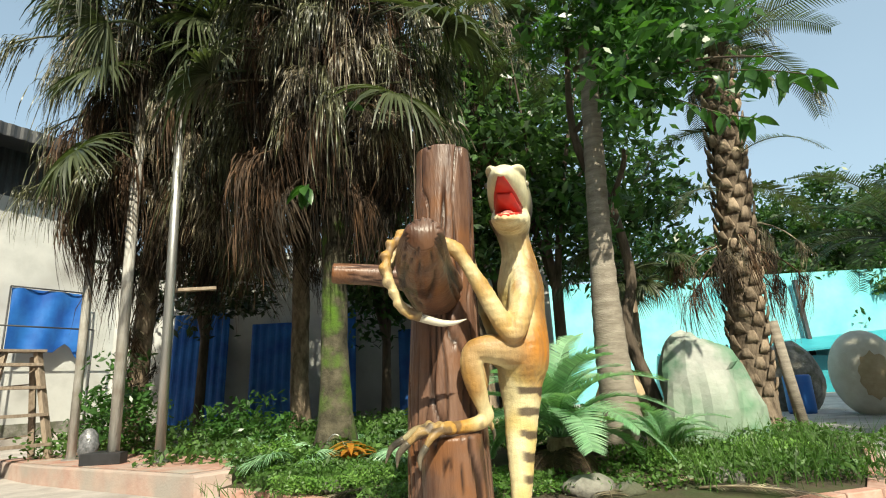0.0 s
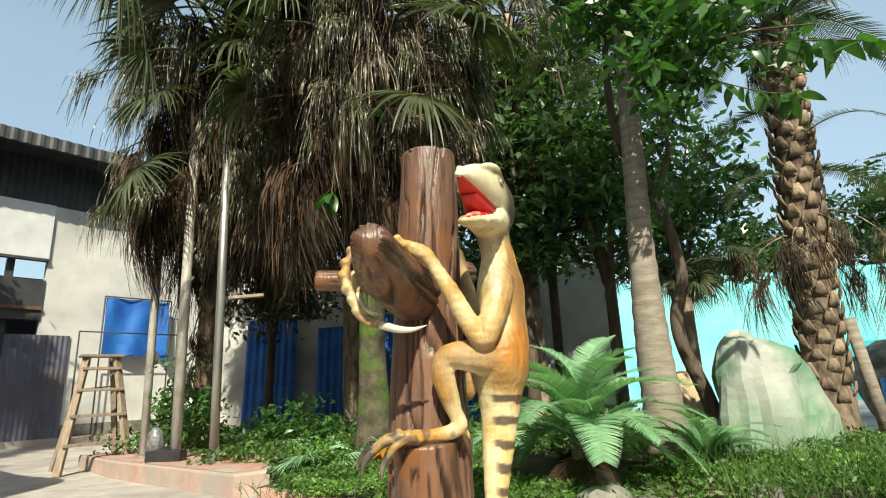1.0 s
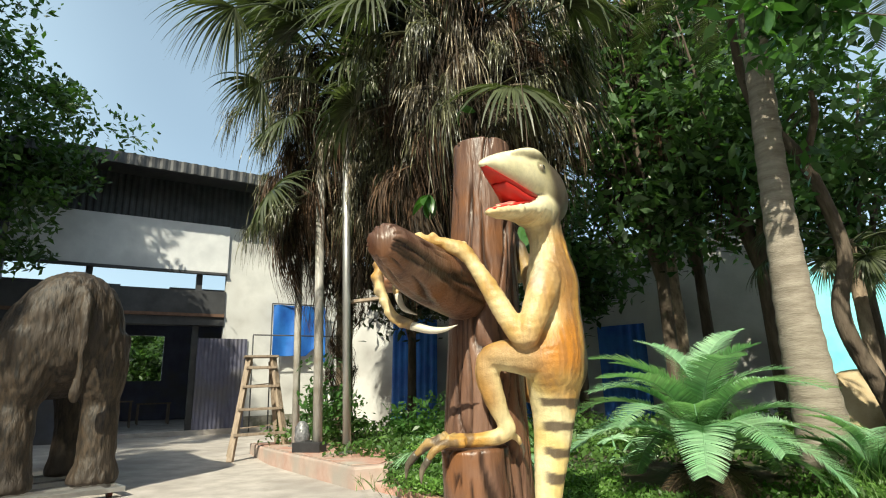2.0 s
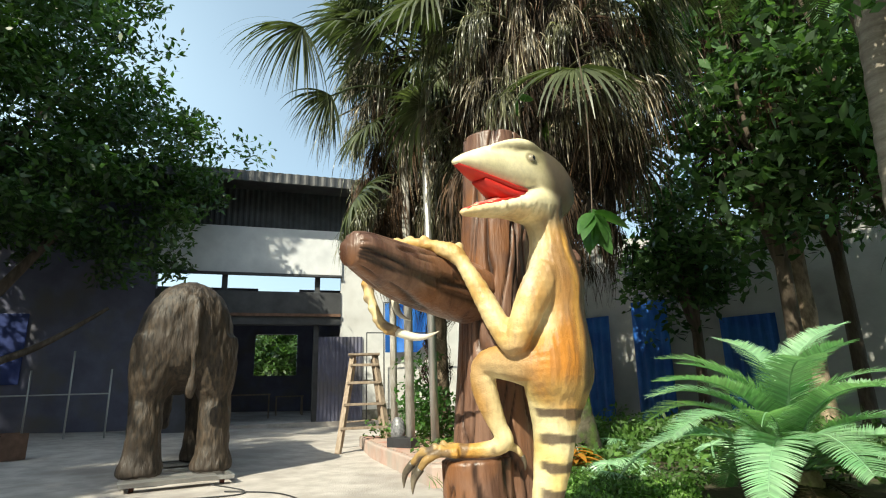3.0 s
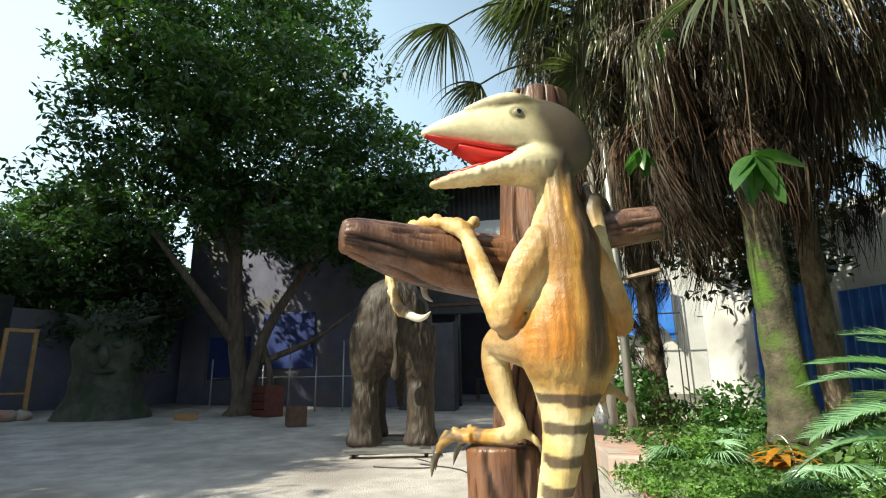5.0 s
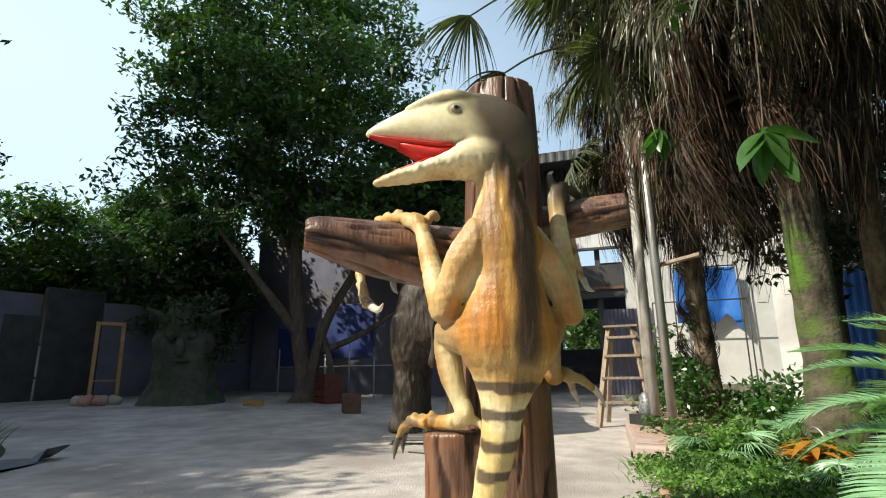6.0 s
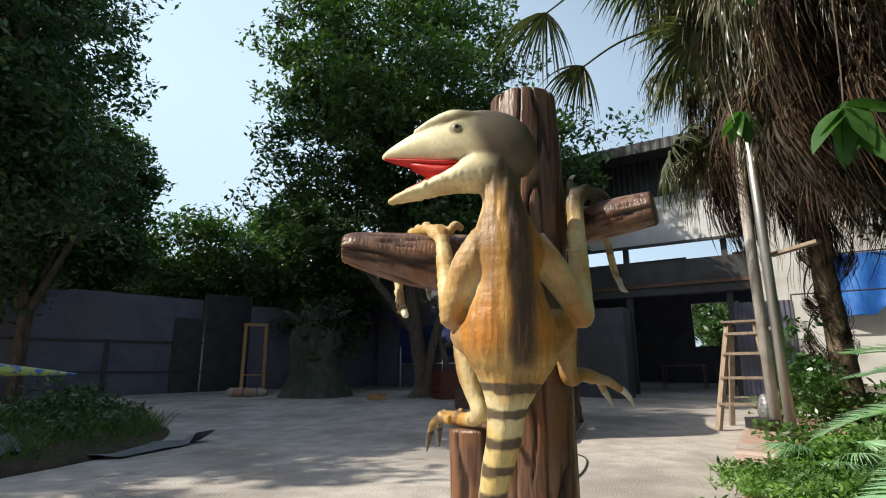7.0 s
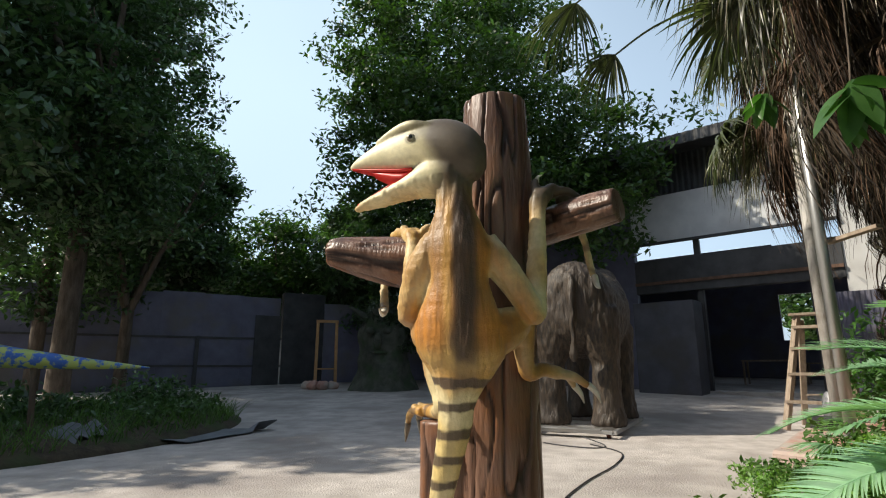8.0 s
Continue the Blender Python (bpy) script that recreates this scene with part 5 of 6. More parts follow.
# unseen dense trees behind the camera, added to hold back sky light
for i, (x, y, h, w) in enumerate(((13.0, -4.0, 15, 5.0), (14.5, 3.0, 16, 5.2), (18.5, 9.0, 13, 4.4), (9.5, -9.0, 9.5, 3.8), (3.5, -11.0, 7.0, 3.2))):
    broadleaf((x, y, 0), forks(h, w * 0.7, 4, 0.24, 260 + i), [(0, 0, h * 0.68, w, w, h * 0.32), (-0.6, 0, h * 0.36, w * 0.9, w * 0.9, h * 0.24)], 190, 110, 0.2, 0.5, "dense leafy tree added out of view to block sky light", 270 + i, M_LEAFDARK)
# trees behind the walls
for i, (x, y, h, w) in enumerate(((-23, -8, 7.3, 3.2), (-26, -1.5, 6.2, 3.0), (-24.5, 4.5, 5.8, 2.8), (-29, -14, 7.6, 3.8), (-20.5, -15, 8.5, 3.6), (-31, 2, 6.6, 3.6), (-27, -5.5, 8.6, 3.4))):
    broadleaf((x, y, 0.6), forks(h, w * 0.7, 4, 0.2, 20 + i), [(0, 0, h * 0.75, w, w, h * 0.36), (0.6, w * 0.5, h * 0.5, w * 0.8, w * 0.7, h * 0.28), (0.4, -w * 0.5, h * 0.5, w * 0.8, w * 0.7, h * 0.26)], 170, 110, 0.17, 0.5, "leafy tree rising behind the yard wall", 30 + i)
# dark evergreens within the bed
for i, (x, y, h, w) in enumerate(((2.4, 11.6, 8.6, 2.2), (1.4, 14.4, 10.6, 2.4), (-6.6, 14.8, 7.6, 2.2), (4.3, 13.6, 7.4, 2.3), (0.7, 11.9, 8.8, 1.7), (-1.7, 15.2, 6.6, 1.5))):
    broadleaf((x, y, 0.2), forks(h, w * 0.7, 5, 0.14, 50 + i), [(0, 0, h * 0.72, w, w, h * 0.34), (0.2, -0.3, h * 0.53, w * 0.9, w * 0.8, h * 0.17)], 58, 84, 0.14, 0.42, "dark glossy evergreen in the shaded bed", 60 + i, M_LEAFDARK if i == 2 else M_EVERGREEN)
# sunlit trees beyond the turquoise hall
for i, (x, y, h, w) in enumerate(((21, 30, 11, 4.6), (29, 31, 12, 5.0), (14, 33, 9, 4.0))):
    broadleaf((x, y, 0), forks(h, w * 0.7, 4, 0.25, 80 + i), [(0, 0, h * 0.7, w, w, h * 0.36), (-1, -1, h * 0.45, w * 0.8, w * 0.8, h * 0.25)], 190, 110, 0.2, 0.5, "sunlit round-crowned tree beyond the hall", 90 + i)
broadleaf((-36.0, 27.0, 0), forks(9, 3.4, 4, 0.24, 95), [(0, 0, 5.6, 4.4, 5.0, 3.2), (0.5, 1, 2.8, 4.0, 4.6, 2.2)], 190, 100, 0.26, 0.6, "leafy tree seen through the shed", 96)

# crooked tree with broad leaves that reach over the bed
ct = thing("crooked_tree", (3.05, 8.95, 0.1), "crooked dark-trunked tree with broad bright green leaves", "tree", "yard trees")
part("trunk", [limb([(0.3, 0, -0.1, 0.13), (0.22, 0, 0.7, 0.11), (-0.02, 0, 1.5, 0.1), (-0.05, 0, 2.0, 0.1), (0.12, 0, 2.7, 0.085), (-0.1, -0.1, 3.9, 0.08), (-0.5, -0.2, 4.7, 0.075), (-0.65, -0.3, 5.6, 0.06), (-0.6, -0.6, 7.2, 0.04)]),
               limb([(-0.1, -0.1, 3.9, 0.05), (0.05, -0.5, 4.4, 0.045), (0.0, -0.8, 4.6, 0.03)]),
               limb([(-0.6, -0.3, 5.2, 0.045), (-0.2, -1.6, 5.4, 0.03), (0.3, -2.8, 4.9, 0.018), (0.8, -3.5, 4.45, 0.008)]),
               limb([(-0.2, -1.6, 5.4, 0.025), (-0.5, -2.6, 5.2, 0.016), (-0.7, -3.2, 4.7, 0.008)]),
               limb([(-0.6, -0.6, 6.2, 0.04), (0.3, -1.8, 6.4, 0.025), (0.9, -2.7, 5.9, 0.01)])], M_TRUNK, ct, smooth=True)
part("crown", quads("crown", leaves([(0.0, -2.3, 5.6, 0.95, 1.2, 0.9), (0.3, -2.6, 4.9, 1.0, 0.9, 0.5), (0.0, -1.5, 6.6, 1.6, 1.4, 0.9), (-0.6, -2.6, 4.7, 0.6, 0.6, 0.5), (-0.4, -0.3, 3.7, 0.5, 0.5, 0.6)], 100, 30, 0.12, 0.22, 5, 0.3), M_LEAFBIG), None, ct)["kind"] = "stuff"


def big_leaf(L, W, curl=0.25):
    """A broad pointed leaf along +x with a folded midrib."""
    V, F = [], []
    n = 7
    for i in range(n + 1):
        f = i / n
        w = W * math.sin(math.pi * f ** 0.8) ** 0.8 if 0 < i < n else 0.004
        z = -curl * L * f * f
        V += [(L * f, -w / 2, z + w * 0.12), (L * f, 0, z), (L * f, w / 2, z + w * 0.12)]
    for i in range(n):
        a = 3 * i
        F += [(a, a + 1, a + 4, a + 3), (a + 1, a + 2, a + 5, a + 4)]
    return V, F


BIG = [mesh("leaf", [big_leaf(1.0, 0.42, 0.1 + 0.12 * k)], M_LEAFBIG, True) for k in range(4)]


def leafy_twig(at, pts, cnt, size, label, seed, low=0.35):
    """A thin twig with large single leaves."""
    r = random.Random(seed)
    t = thing("hanging_twig", at, label, "twig", "leafy twigs")
    S = spline(pts, 8)
    part("stem", [tube([s[:3] for s in S], 0.007, 5)], M_TRUNK, t, smooth=True)
    m = len(S)
    for i in range(cnt):
        s = S[min(m - 1, int(m * (low + (1 - low) * (i + 0.5) / cnt)))]
        ob = new("leaf", BIG[r.randrange(4)])
        ob.parent = t
        ob.matrix_basis = Matrix.Translation(s[:3]) @ Matrix.Rotation(i * 2.4 + r.uniform(-.4, .4), 4, "Z") @ Matrix.Rotation(r.uniform(0.1, 1.3), 4, "Y") @ Matrix.Rotation(r.uniform(-.7, .7), 4, "X") @ Matrix.Scale(size * r.uniform(0.75, 1.2), 4)
    return t


leafy_twig((2.45, 7.35, 5.5), [(0, 0, 0), (0.5, -0.8, -0.7), (0.95, -1.4, -1.35), (1.2, -1.7, -1.6)], 22, 0.3, "leafy twig with broad light green leaves", 1)
leafy_twig((2.85, 7.35, 5.5), [(0, 0, 0), (0.6, -1.0, -0.55), (1.0, -1.7, -1.0), (1.35, -2.1, -1.35)], 20, 0.3, "leafy twig with broad light green leaves", 2)
leafy_twig((2.45, 7.35, 5.5), [(0, 0, 0), (-0.1, -0.9, -0.4), (-0.1, -1.6, -1.0)], 20, 0.26, "leafy twig with broad light green leaves", 3)
leafy_twig((-1.70, 6.75, 5.6), [(0, 0, 0), (0.03, 0, -0.9), (0, -0.02, -1.6), (-0.02, -0.05, -1.85)], 11, 0.31, "vine with pale green leaves hanging under the palm", 4, 0.86)
leafy_twig((-0.30, 6.66, 5.4), [(0, 0, 0), (0.03, 0, -1.0), (0, -0.02, -1.9), (-0.02, -0.05, -2.35)], 12, 0.38, "vine with broad green leaves hanging under the palm", 5, 0.86)
leafy_twig((-1.15, 6.61, 6.0), [(0, 0, 0), (0.0, 0, -0.6), (0, 0, -1.15)], 2, 0.26, "vine with one pale hanging leaf", 6, 0.9)

# ground cover in the bed
g = np.random.default_rng(3)


def carpet(cx, cy, rx, ry, n, h, size, seed):
    q = np.random.default_rng(seed)
    xy = np.stack([cx + rx * q.uniform(-1, 1, n), cy + ry * q.uniform(-1, 1, n)], 1)
    hh = h * (0.3 + 0.7 * np.array([0.5 + 0.5 * noise.noise((x * 1.7, y * 1.7, seed)) for x, y in xy])) * q.random(n) ** 0.6
    Q = np.column_stack([xy, 0.1 + hh])
    nrm = q.normal(size=(n, 3)) + np.array([0, -0.3, 1.0])
    nrm /= np.linalg.norm(nrm, axis=1)[:, None]
    a = np.cross(nrm, q.normal(size=(n, 3)))
    a /= np.linalg.norm(a, axis=1)[:, None]
    b = np.cross(nrm, a)
    s = size * q.uniform(0.5, 1.3, n)[:, None]
    return np.stack([Q - a * s, Q + b * s * 0.45, Q + a * s, Q - b * s * 0.45], 1)


low = np.concatenate([carpet(-0.95, 6.85, 1.25, 0.6, 5500, 0.34, 0.035, 1), carpet(0.5, 6.0, 1.4, 0.7, 4000, 0.25, 0.03, 2), carpet(3.0, 6.3, 1.1, 1.0, 3800, 0.32, 0.035, 3), carpet(-2.2, 7.9, 0.55, 0.8, 2800, 0.5, 0.045, 4), carpet(-1.0, 9.4, 3.4, 1.6, 7000, 0.55, 0.06, 5), carpet(4.6, 8.0, 0.8, 1.3, 2600, 0.4, 0.04, 6), carpet(-4.0, 10.6, 3.4, 1.0, 5200, 0.9, 0.06, 7), carpet(1.5, 11.0, 4.0, 1.6, 5000, 0.8, 0.06, 8)])
tagged(new("ground_cover", quads("ground_cover", low, M_GRASS)), "dense bright green low leaves covering the bed", "ground cover", kind="stuff")
front = np.concatenate([carpet(-0.75, 6.45, 1.15, 0.42, 5200, 0.30, 0.026, 11), carpet(0.2, 5.85, 0.8, 0.4, 2600, 0.2, 0.024, 12), carpet(3.2, 6.9, 0.9, 0.6, 2200, 0.35, 0.03, 13), leaves([(-2.0, 7.2, 0.30, 0.45, 0.28, 0.22), (-1.4, 7.0, 0.26, 0.4, 0.3, 0.2), (-2.3, 7.7, 0.35, 0.3, 0.4, 0.25)], 40, 40, 0.034, 0.07, 14)])
tagged(new("lime_ground_cover", quads("lime_ground_cover", front, M_LIME)), "fine pale lime leaves spilling over the bed's edge", "ground cover", kind="stuff")
blades = []
for k in range(900):
    x, y = rnd.uniform(2.2, 4.6), rnd.uniform(5.2, 7.2)
    blades.append(strip((x, y, 0.08), (rnd.uniform(-.4, .4), rnd.uniform(-.4, .4), 1), rnd.uniform(0.2, 0.6), 0.012, 0.9, 3, 0.1, rnd.uniform(0, 3)))
for k in range(700):
    x, y = rnd.gauss(-1.6, 0.5), rnd.gauss(6.9, 0.25)
    blades.append(strip((x, y, 0.08), (rnd.uniform(-.6, .6), rnd.uniform(-.6, .6), 1), rnd.uniform(0.12, 0.3), 0.012, 0.9, 3, 0.1, rnd.uniform(0, 3)))
tagged(new("tall_grass", mesh("tall_grass", blades, M_GRASS)), "wispy grass blades in the bed", "grass", kind="stuff")
cr = thing("croton", (-1.35, 7.75, 0.12), "red and yellow leaved croton shrub", "shrub")
CRO = mesh("leaf", [big_leaf(0.36, 0.09, 0.35)], M_CROTON, True)
for i in range(26):
    ob = new("leaf", CRO)
    ob.parent = cr
    ob.matrix_basis = Matrix.Translation((0, 0, 0.08 + 0.012 * i)) @ Matrix.Rotation(i * 2.4, 4, "Z") @ Matrix.Rotation(-0.7 + 0.03 * i, 4, "Y")
# ivy up the palm behind the poles
iv = leaves([(-5.4, 9.5, 1.3, 0.5, 0.4, 1.0), (-6.3, 10.4, 0.8, 0.8, 0.5, 0.6), (-3.6, 9.9, 0.7, 0.8, 0.5, 0.5)], 50, 40, 0.07, 0.16, 77)
tagged(new("ivy", quads("ivy", iv, M_LEAFBIG)), "climbing ivy and weeds round the palm foot", "ivy", kind="stuff")
# grass bank at the edge of the yard
gb = []
for k in range(6400):
    a, r = rnd.uniform(0, 6.283), rnd.random() ** 0.5
    x, y = -5.4 + 4.2 * r * math.cos(a) + rnd.gauss(0, .1), -3.7 + 2.3 * r * math.sin(a)
    gb.append(strip((x, y, 0.05 + 0.25 * (1 - r)), (rnd.uniform(-.6, .6), rnd.uniform(-.6, .6), 1), rnd.uniform(0.15, 0.62), 0.018, 1.0, 3, 0.1, rnd.uniform(0, 3)))
tagged(new("bank_grass", mesh("bank_grass", gb, M_GRASS)), "rough green grass on a low bank", "grass", kind="stuff")
tagged(new("bank_weeds", quads("bank_weeds", leaves([(-6.0, -3.6, 0.32, 3.1, 1.8, 0.28), (-7.2, -3.3, 0.6, 1.2, 0.9, 0.4), (-4.6, -4.0, 0.5, 1.0, 0.8, 0.3)], 130, 60, 0.07, 0.2, 88), M_LEAFMID)), "dark green leafy weeds on the grass bank", "weeds", kind="stuff")
tagged(part("grass_bank", [ball((-5.4, -3.7, -0.05), (4.5, 2.55, 0.42), 40, 10)], M_SOIL, smooth=True), "low earth bank with rough grass", "bank", kind="structure")


# ---- other statues and yard things ----
# shaggy mammoth seen from behind, on a low steel trolley
MA = math.radians(159.5)
MM = Matrix(((math.cos(MA), -math.sin(MA), 0, -6.62), (math.sin(MA), math.cos(MA), 0, 5.22), (0, 0, 1, 0.0), (0, 0, 0, 1)))
mg = [loft([((s[0], 0, s[1]), (0, s[2], 0), (0, 0, s[3])) for s in spline([(-.06, 2.35, .30, .42), (.05, 2.35, .55, .68), (.35, 2.30, .70, .86), (.9, 2.22, .74, .88), (1.5, 2.2, .74, .85), (2.1, 2.3, .72, .86), (2.6, 2.5, .6, .75), (2.95, 2.55, .3, .4)], 4)], 28),
      loft([((2.5, 0, 2.95), (0, .3, 0), (0, 0, .3)), ((2.9, 0, 2.95), (0, .42, 0), (0, 0, .5)), ((3.3, 0, 2.75), (0, .38, 0), (0, 0, .5)), ((3.55, 0, 2.5), (0, .2, 0), (0, 0, .3))], 20),
      limb([(3.45, 0, 2.5, .22), (3.75, 0, 1.9, .17), (3.8, 0, 1.2, .13), (3.95, 0, .7, .1)])]
for sy in (-1, 1):
    mg += [limb([(.42, sy * .36, 2.2, .44), (.40, sy * .45, 1.6, .36), (.42, sy * .5, 1.25, .26), (.36, sy * .5, .95, .25), (.36, sy * .5, .5, .26), (.36, sy * .5, .25, .32), (.36, sy * .5, .145, .32)]),
           limb([(2.2, sy * .40, 2.0, .36), (2.15, sy * .46, 1.3, .27), (2.1, sy * .46, .7, .22), (2.1, sy * .46, .22, .28), (2.1, sy * .46, .145, .28)])]
mg += [limb([(.02, -.06, 2.85, .10), (-.13, -.07, 2.55, .075), (-.17, -.08, 2.1, .062), (-.15, -.08, 1.6, .052), (-.13, -.06, 1.38, .075), (-.11, -.06, 1.24, .04)])]
mk = skin(mg, 0.028, 12)
nm = len(mk.vertices)
mco = np.empty(nm * 3)
mk.vertices.foreach_get("co", mco)
mco = mco.reshape(-1, 3)
mnr = np.empty(nm * 3)
mk.vertices.foreach_get("normal", mnr)
mnr = mnr.reshape(-1, 3)
fur = np.array([noise.noise(Vector((p[0] * 15, p[1] * 15, p[2] * 5.0))) + 0.7 * noise.noise(Vector((p[0] * 4, p[1] * 4, p[2] * 1.5))) for p in mco])
mco += mnr * (fur * 0.024)[:, None]
mk.vertices.foreach_set("co", mco.ravel())
mk.materials.append(M_FUR)
mk.polygons.foreach_set("use_smooth", [True] * len(mk.polygons))
mam = new("mammoth_statue", mk)
mam.matrix_basis = MM
tagged(mam, "brown shaggy mammoth statue standing on a low trolley", "statue")

tro = thing("trolley", (0, 0, 0), "low grey steel trolley with red wheels under the mammoth", "trolley")
tro.matrix_basis = MM
for y in (-.72, .72):
    part("side_rail", [box(-.35, 2.6, y - .035, y + .035, .075, .14, .004)], M_STEEL, tro)
for x in (-.32, .36, 1.2, 2.1, 2.55):
    part("cross_rail", [box(x - .05, x + .05, -.69, .69, .08, .138, .004)], M_STEEL, tro)
for x in (-.2, 2.4):
    for y in (-.6, .6):
        w = part("wheel", [tube([(x, y - .03, .055), (x, y + .03, .055)], .055, 14)], M_RUST, tro)
        part("axle", [tube([(x, y - .04, .045), (x, y + .04, .045)], .012, 8)], M_STEEL, w)
part("cover_plate", [box(-.42, -.12, -.5, .78, .142, .152, .003)], M_STEEL, tro, "loose pale sheet on the trolley")

cab_pts = spline([(-5.4, 5.3, 0.012), (-4.6, 5.6, 0.012), (-3.6, 5.35, 0.012), (-2.6, 4.9, 0.012), (-1.6, 4.55, 0.012), (-0.4, 4.35, 0.012)], 8)
tagged(part("cable", [tube(cab_pts, 0.009, 6)], M_BLACK, smooth=True), "thin black cable lying on the concrete", "cable")
cab2 = spline([(-5.5, 4.6, .012), (-5.2, 4.9, .012), (-5.0, 5.3, .012), (-5.3, 5.5, .012), (-5.6, 5.2, .1)], 8)
tagged(part("cable", [tube(cab2, 0.009, 6)], M_BLACK, smooth=True), "loose cable end by the trolley", "cable")

# wooden step ladder
lad = thing("step_ladder", (-7.6, 9.84, gz(-7.6)), "weathered wooden step ladder standing open", "ladder", rz=50)
for sx in (-1, 1):
    part("stile", [beam((sx * .56, -.48, 0), (sx * .25, -.06, 2.1), .125, .08)], M_WOOD, lad)
    part("rear_leg", [beam((sx * .52, .55, 0), (sx * .22, .05, 2.02), .10, .07)], M_WOOD, lad)
for i, z in enumerate((.48, .98, 1.45, 1.85)):
    f = z / 2.1
    y = -.48 + .42 * f
    w = .56 - .31 * f
    part("tread", [box(-w - .03, w + .03, y - .10, y + .08, z, z + .055, .006)], M_WOOD, lad)
part("top_board", [box(-.36, .36, -.19, .17, 2.1, 2.145, .005)], M_WOOD, lad)
for z in (.6, 1.5):
    f = z / 2.1
    part("brace", [beam((-.52 + .3 * f, .55 - .5 * f, z), (.52 - .3 * f, .55 - .5 * f, z + .05), .05, .025)], M_WOOD, lad)

# poles on the plinth
for i, (x, y, h, r, tilt) in enumerate(((-6.2, 9.42, 4.9, .072, -.10), (-5.1, 8.72, 6.2, .085, -.12), (-4.22, 8.38, 6.4, .072, -.14))):
    po = thing("steel_pole", (x, y, .28), ("upright pale pole with peeling paint set in the plinth", "pale steel pole in a black footing box", "slim upright galvanised steel pole")[i], "pole", "poles on the plinth")
    part("shaft", [tube([(0, 0, 0), (tilt * .25, 0, h * .5), (tilt * .5, 0, h)], r, 14)], M_STEEL if i == 2 else M_PALEPOLE, po, smooth=True)
    part("collar", [tube([(0, 0, 0.0), (0, 0, .035)], r * 1.9, 14)], M_STEEL, po)
tagged(part("footing_box", [box(-5.42, -4.82, 8.42, 8.62, .296, .46, .008), box(-5.42, -5.2, 8.62, 8.9, .296, .46, .008)], M_BLACK), "black box at the foot of a pole", "box")
bag = [(v[0] + 0.03 * noise.noise(Vector(v) * 9), v[1] + 0.03 * noise.noise(Vector(v) * 9 + Vector((5, 0, 0))), v[2]) for v in ball((-5.62, 8.92, .55), (.15, .13, .26), 16, 10)[0]]
tagged(part("plastic_bag", [(bag, ball((0, 0, 0), 1, 16, 10)[1])], M_PLASTIC, smooth=True), "knotted clear plastic bag standing on the plinth", "bag")
tagged(part("timber_rail", [beam((-4.4, 8.55, 2.85), (-3.7, 8.8, 2.9), .12, .05)], M_WOOD), "short timber rail fixed between pole and palm", "rail")
# bed kerb stones
kp = [(-2.72, 7.0), (-1.9, 6.53), (-0.9, 5.68), (0.2, 5.28), (1.4, 4.93), (2.5, 4.83), (3.65, 5.13), (4.68, 6.45), (5.98, 8.35)]
kerb = thing("bed_kerb", (0, 0, 0), "low worn red kerb round the planting bed", "kerb", kind="structure")
for a, b in zip(kp[:-1], kp[1:]):
    a, b = Vector((*a, .05)), Vector((*b, .05))
    m = max(1, round((b - a).length / .42))
    for i in range(m):
        p, q = a.lerp(b, i / m), a.lerp(b, (i + .96) / m)
        part("kerb_stone", [beam(p, q, .13, .11, .012)], M_KERB, kerb)

# painted rock prop
rocks = spline([(-.1, .74, .62, 0), (.4, .70, .58, 0), (.85, .65, .54, .0), (1.15, .60, .50, -.02), (1.36, .55, .45, -.03), (1.52, .48, .39, -.04), (1.62, .36, .29, -.05), (1.67, .18, .14, -.05)], 2)
rv, rn_ = [], 34
for z, ra_, rb_, ox in rocks:
    for k in range(rn_):
        w = 2 * math.pi * k / rn_
        c, q = math.cos(w), math.sin(w)
        col_ = noise.cell(Vector((7 * w / 2 / math.pi + .3, 0, 2.0))) * .6 + .4 * noise.noise(Vector((c * 2.4, q * 2.4, z * .35)))
        gap = max(0, 1 - abs(noise.noise(Vector((c * 1.7 + 3, q * 1.7, z * .3)))) / .16) * .22 * (z < 1.25)
        r = 1 + .26 * col_ * min(1, max(.3, 1.5 - z)) - gap + .13 * noise.noise(Vector((c * 3, q * 3, z * 2.2)))
        rv.append((3.88 + ox + ra_ * r * c, 8.5 + rb_ * r * q, z + .16 * noise.noise(Vector((c * 1.4, q * 1.4, z * 1.2))) * min(1, max(0, z - .5)) - .14 * c * max(0, z - .9)))
rf = [(i * rn_ + k, i * rn_ + (k + 1) % rn_, (i + 1) * rn_ + (k + 1) % rn_, (i + 1) * rn_ + k) for i in range(len(rocks) - 1) for k in range(rn_)]
rf.append(tuple((len(rocks) - 1) * rn_ + k for k in range(rn_)))
tagged(part("rock_prop", [(rv, rf)], M_ROCKPROP), "tall artificial rock sprayed white and green", "rock")
for x, y, r, h in ((9.6, 15.6, .85, 1.9), (3.1, 9.9, .55, 1.3)):
    s = ball((x, y, h * .42), (r, r * .8, h * .55), 24, 14)
    V = [v + Vector((1, 1, .6)) * noise.noise(v * 1.8) * .16 for v in s[0]]
    tagged(part("boulder", [(V, s[1])], M_STONE if x > 5 else M_EGGIN, smooth=True), "rounded grey boulder behind the palm" if x > 5 else "tan rounded prop behind the rock", "boulder")
# cracked egg prop
ev = ball((9.9, 13.2, .93), (.72, .72, 1.0), 36, 22)
egg = thing("egg_prop", (0, 0, 0), "giant cracked cream egg with a tan inner opening", "egg")
part("shell", [ev], M_EGG, egg, smooth=True)
hole = []
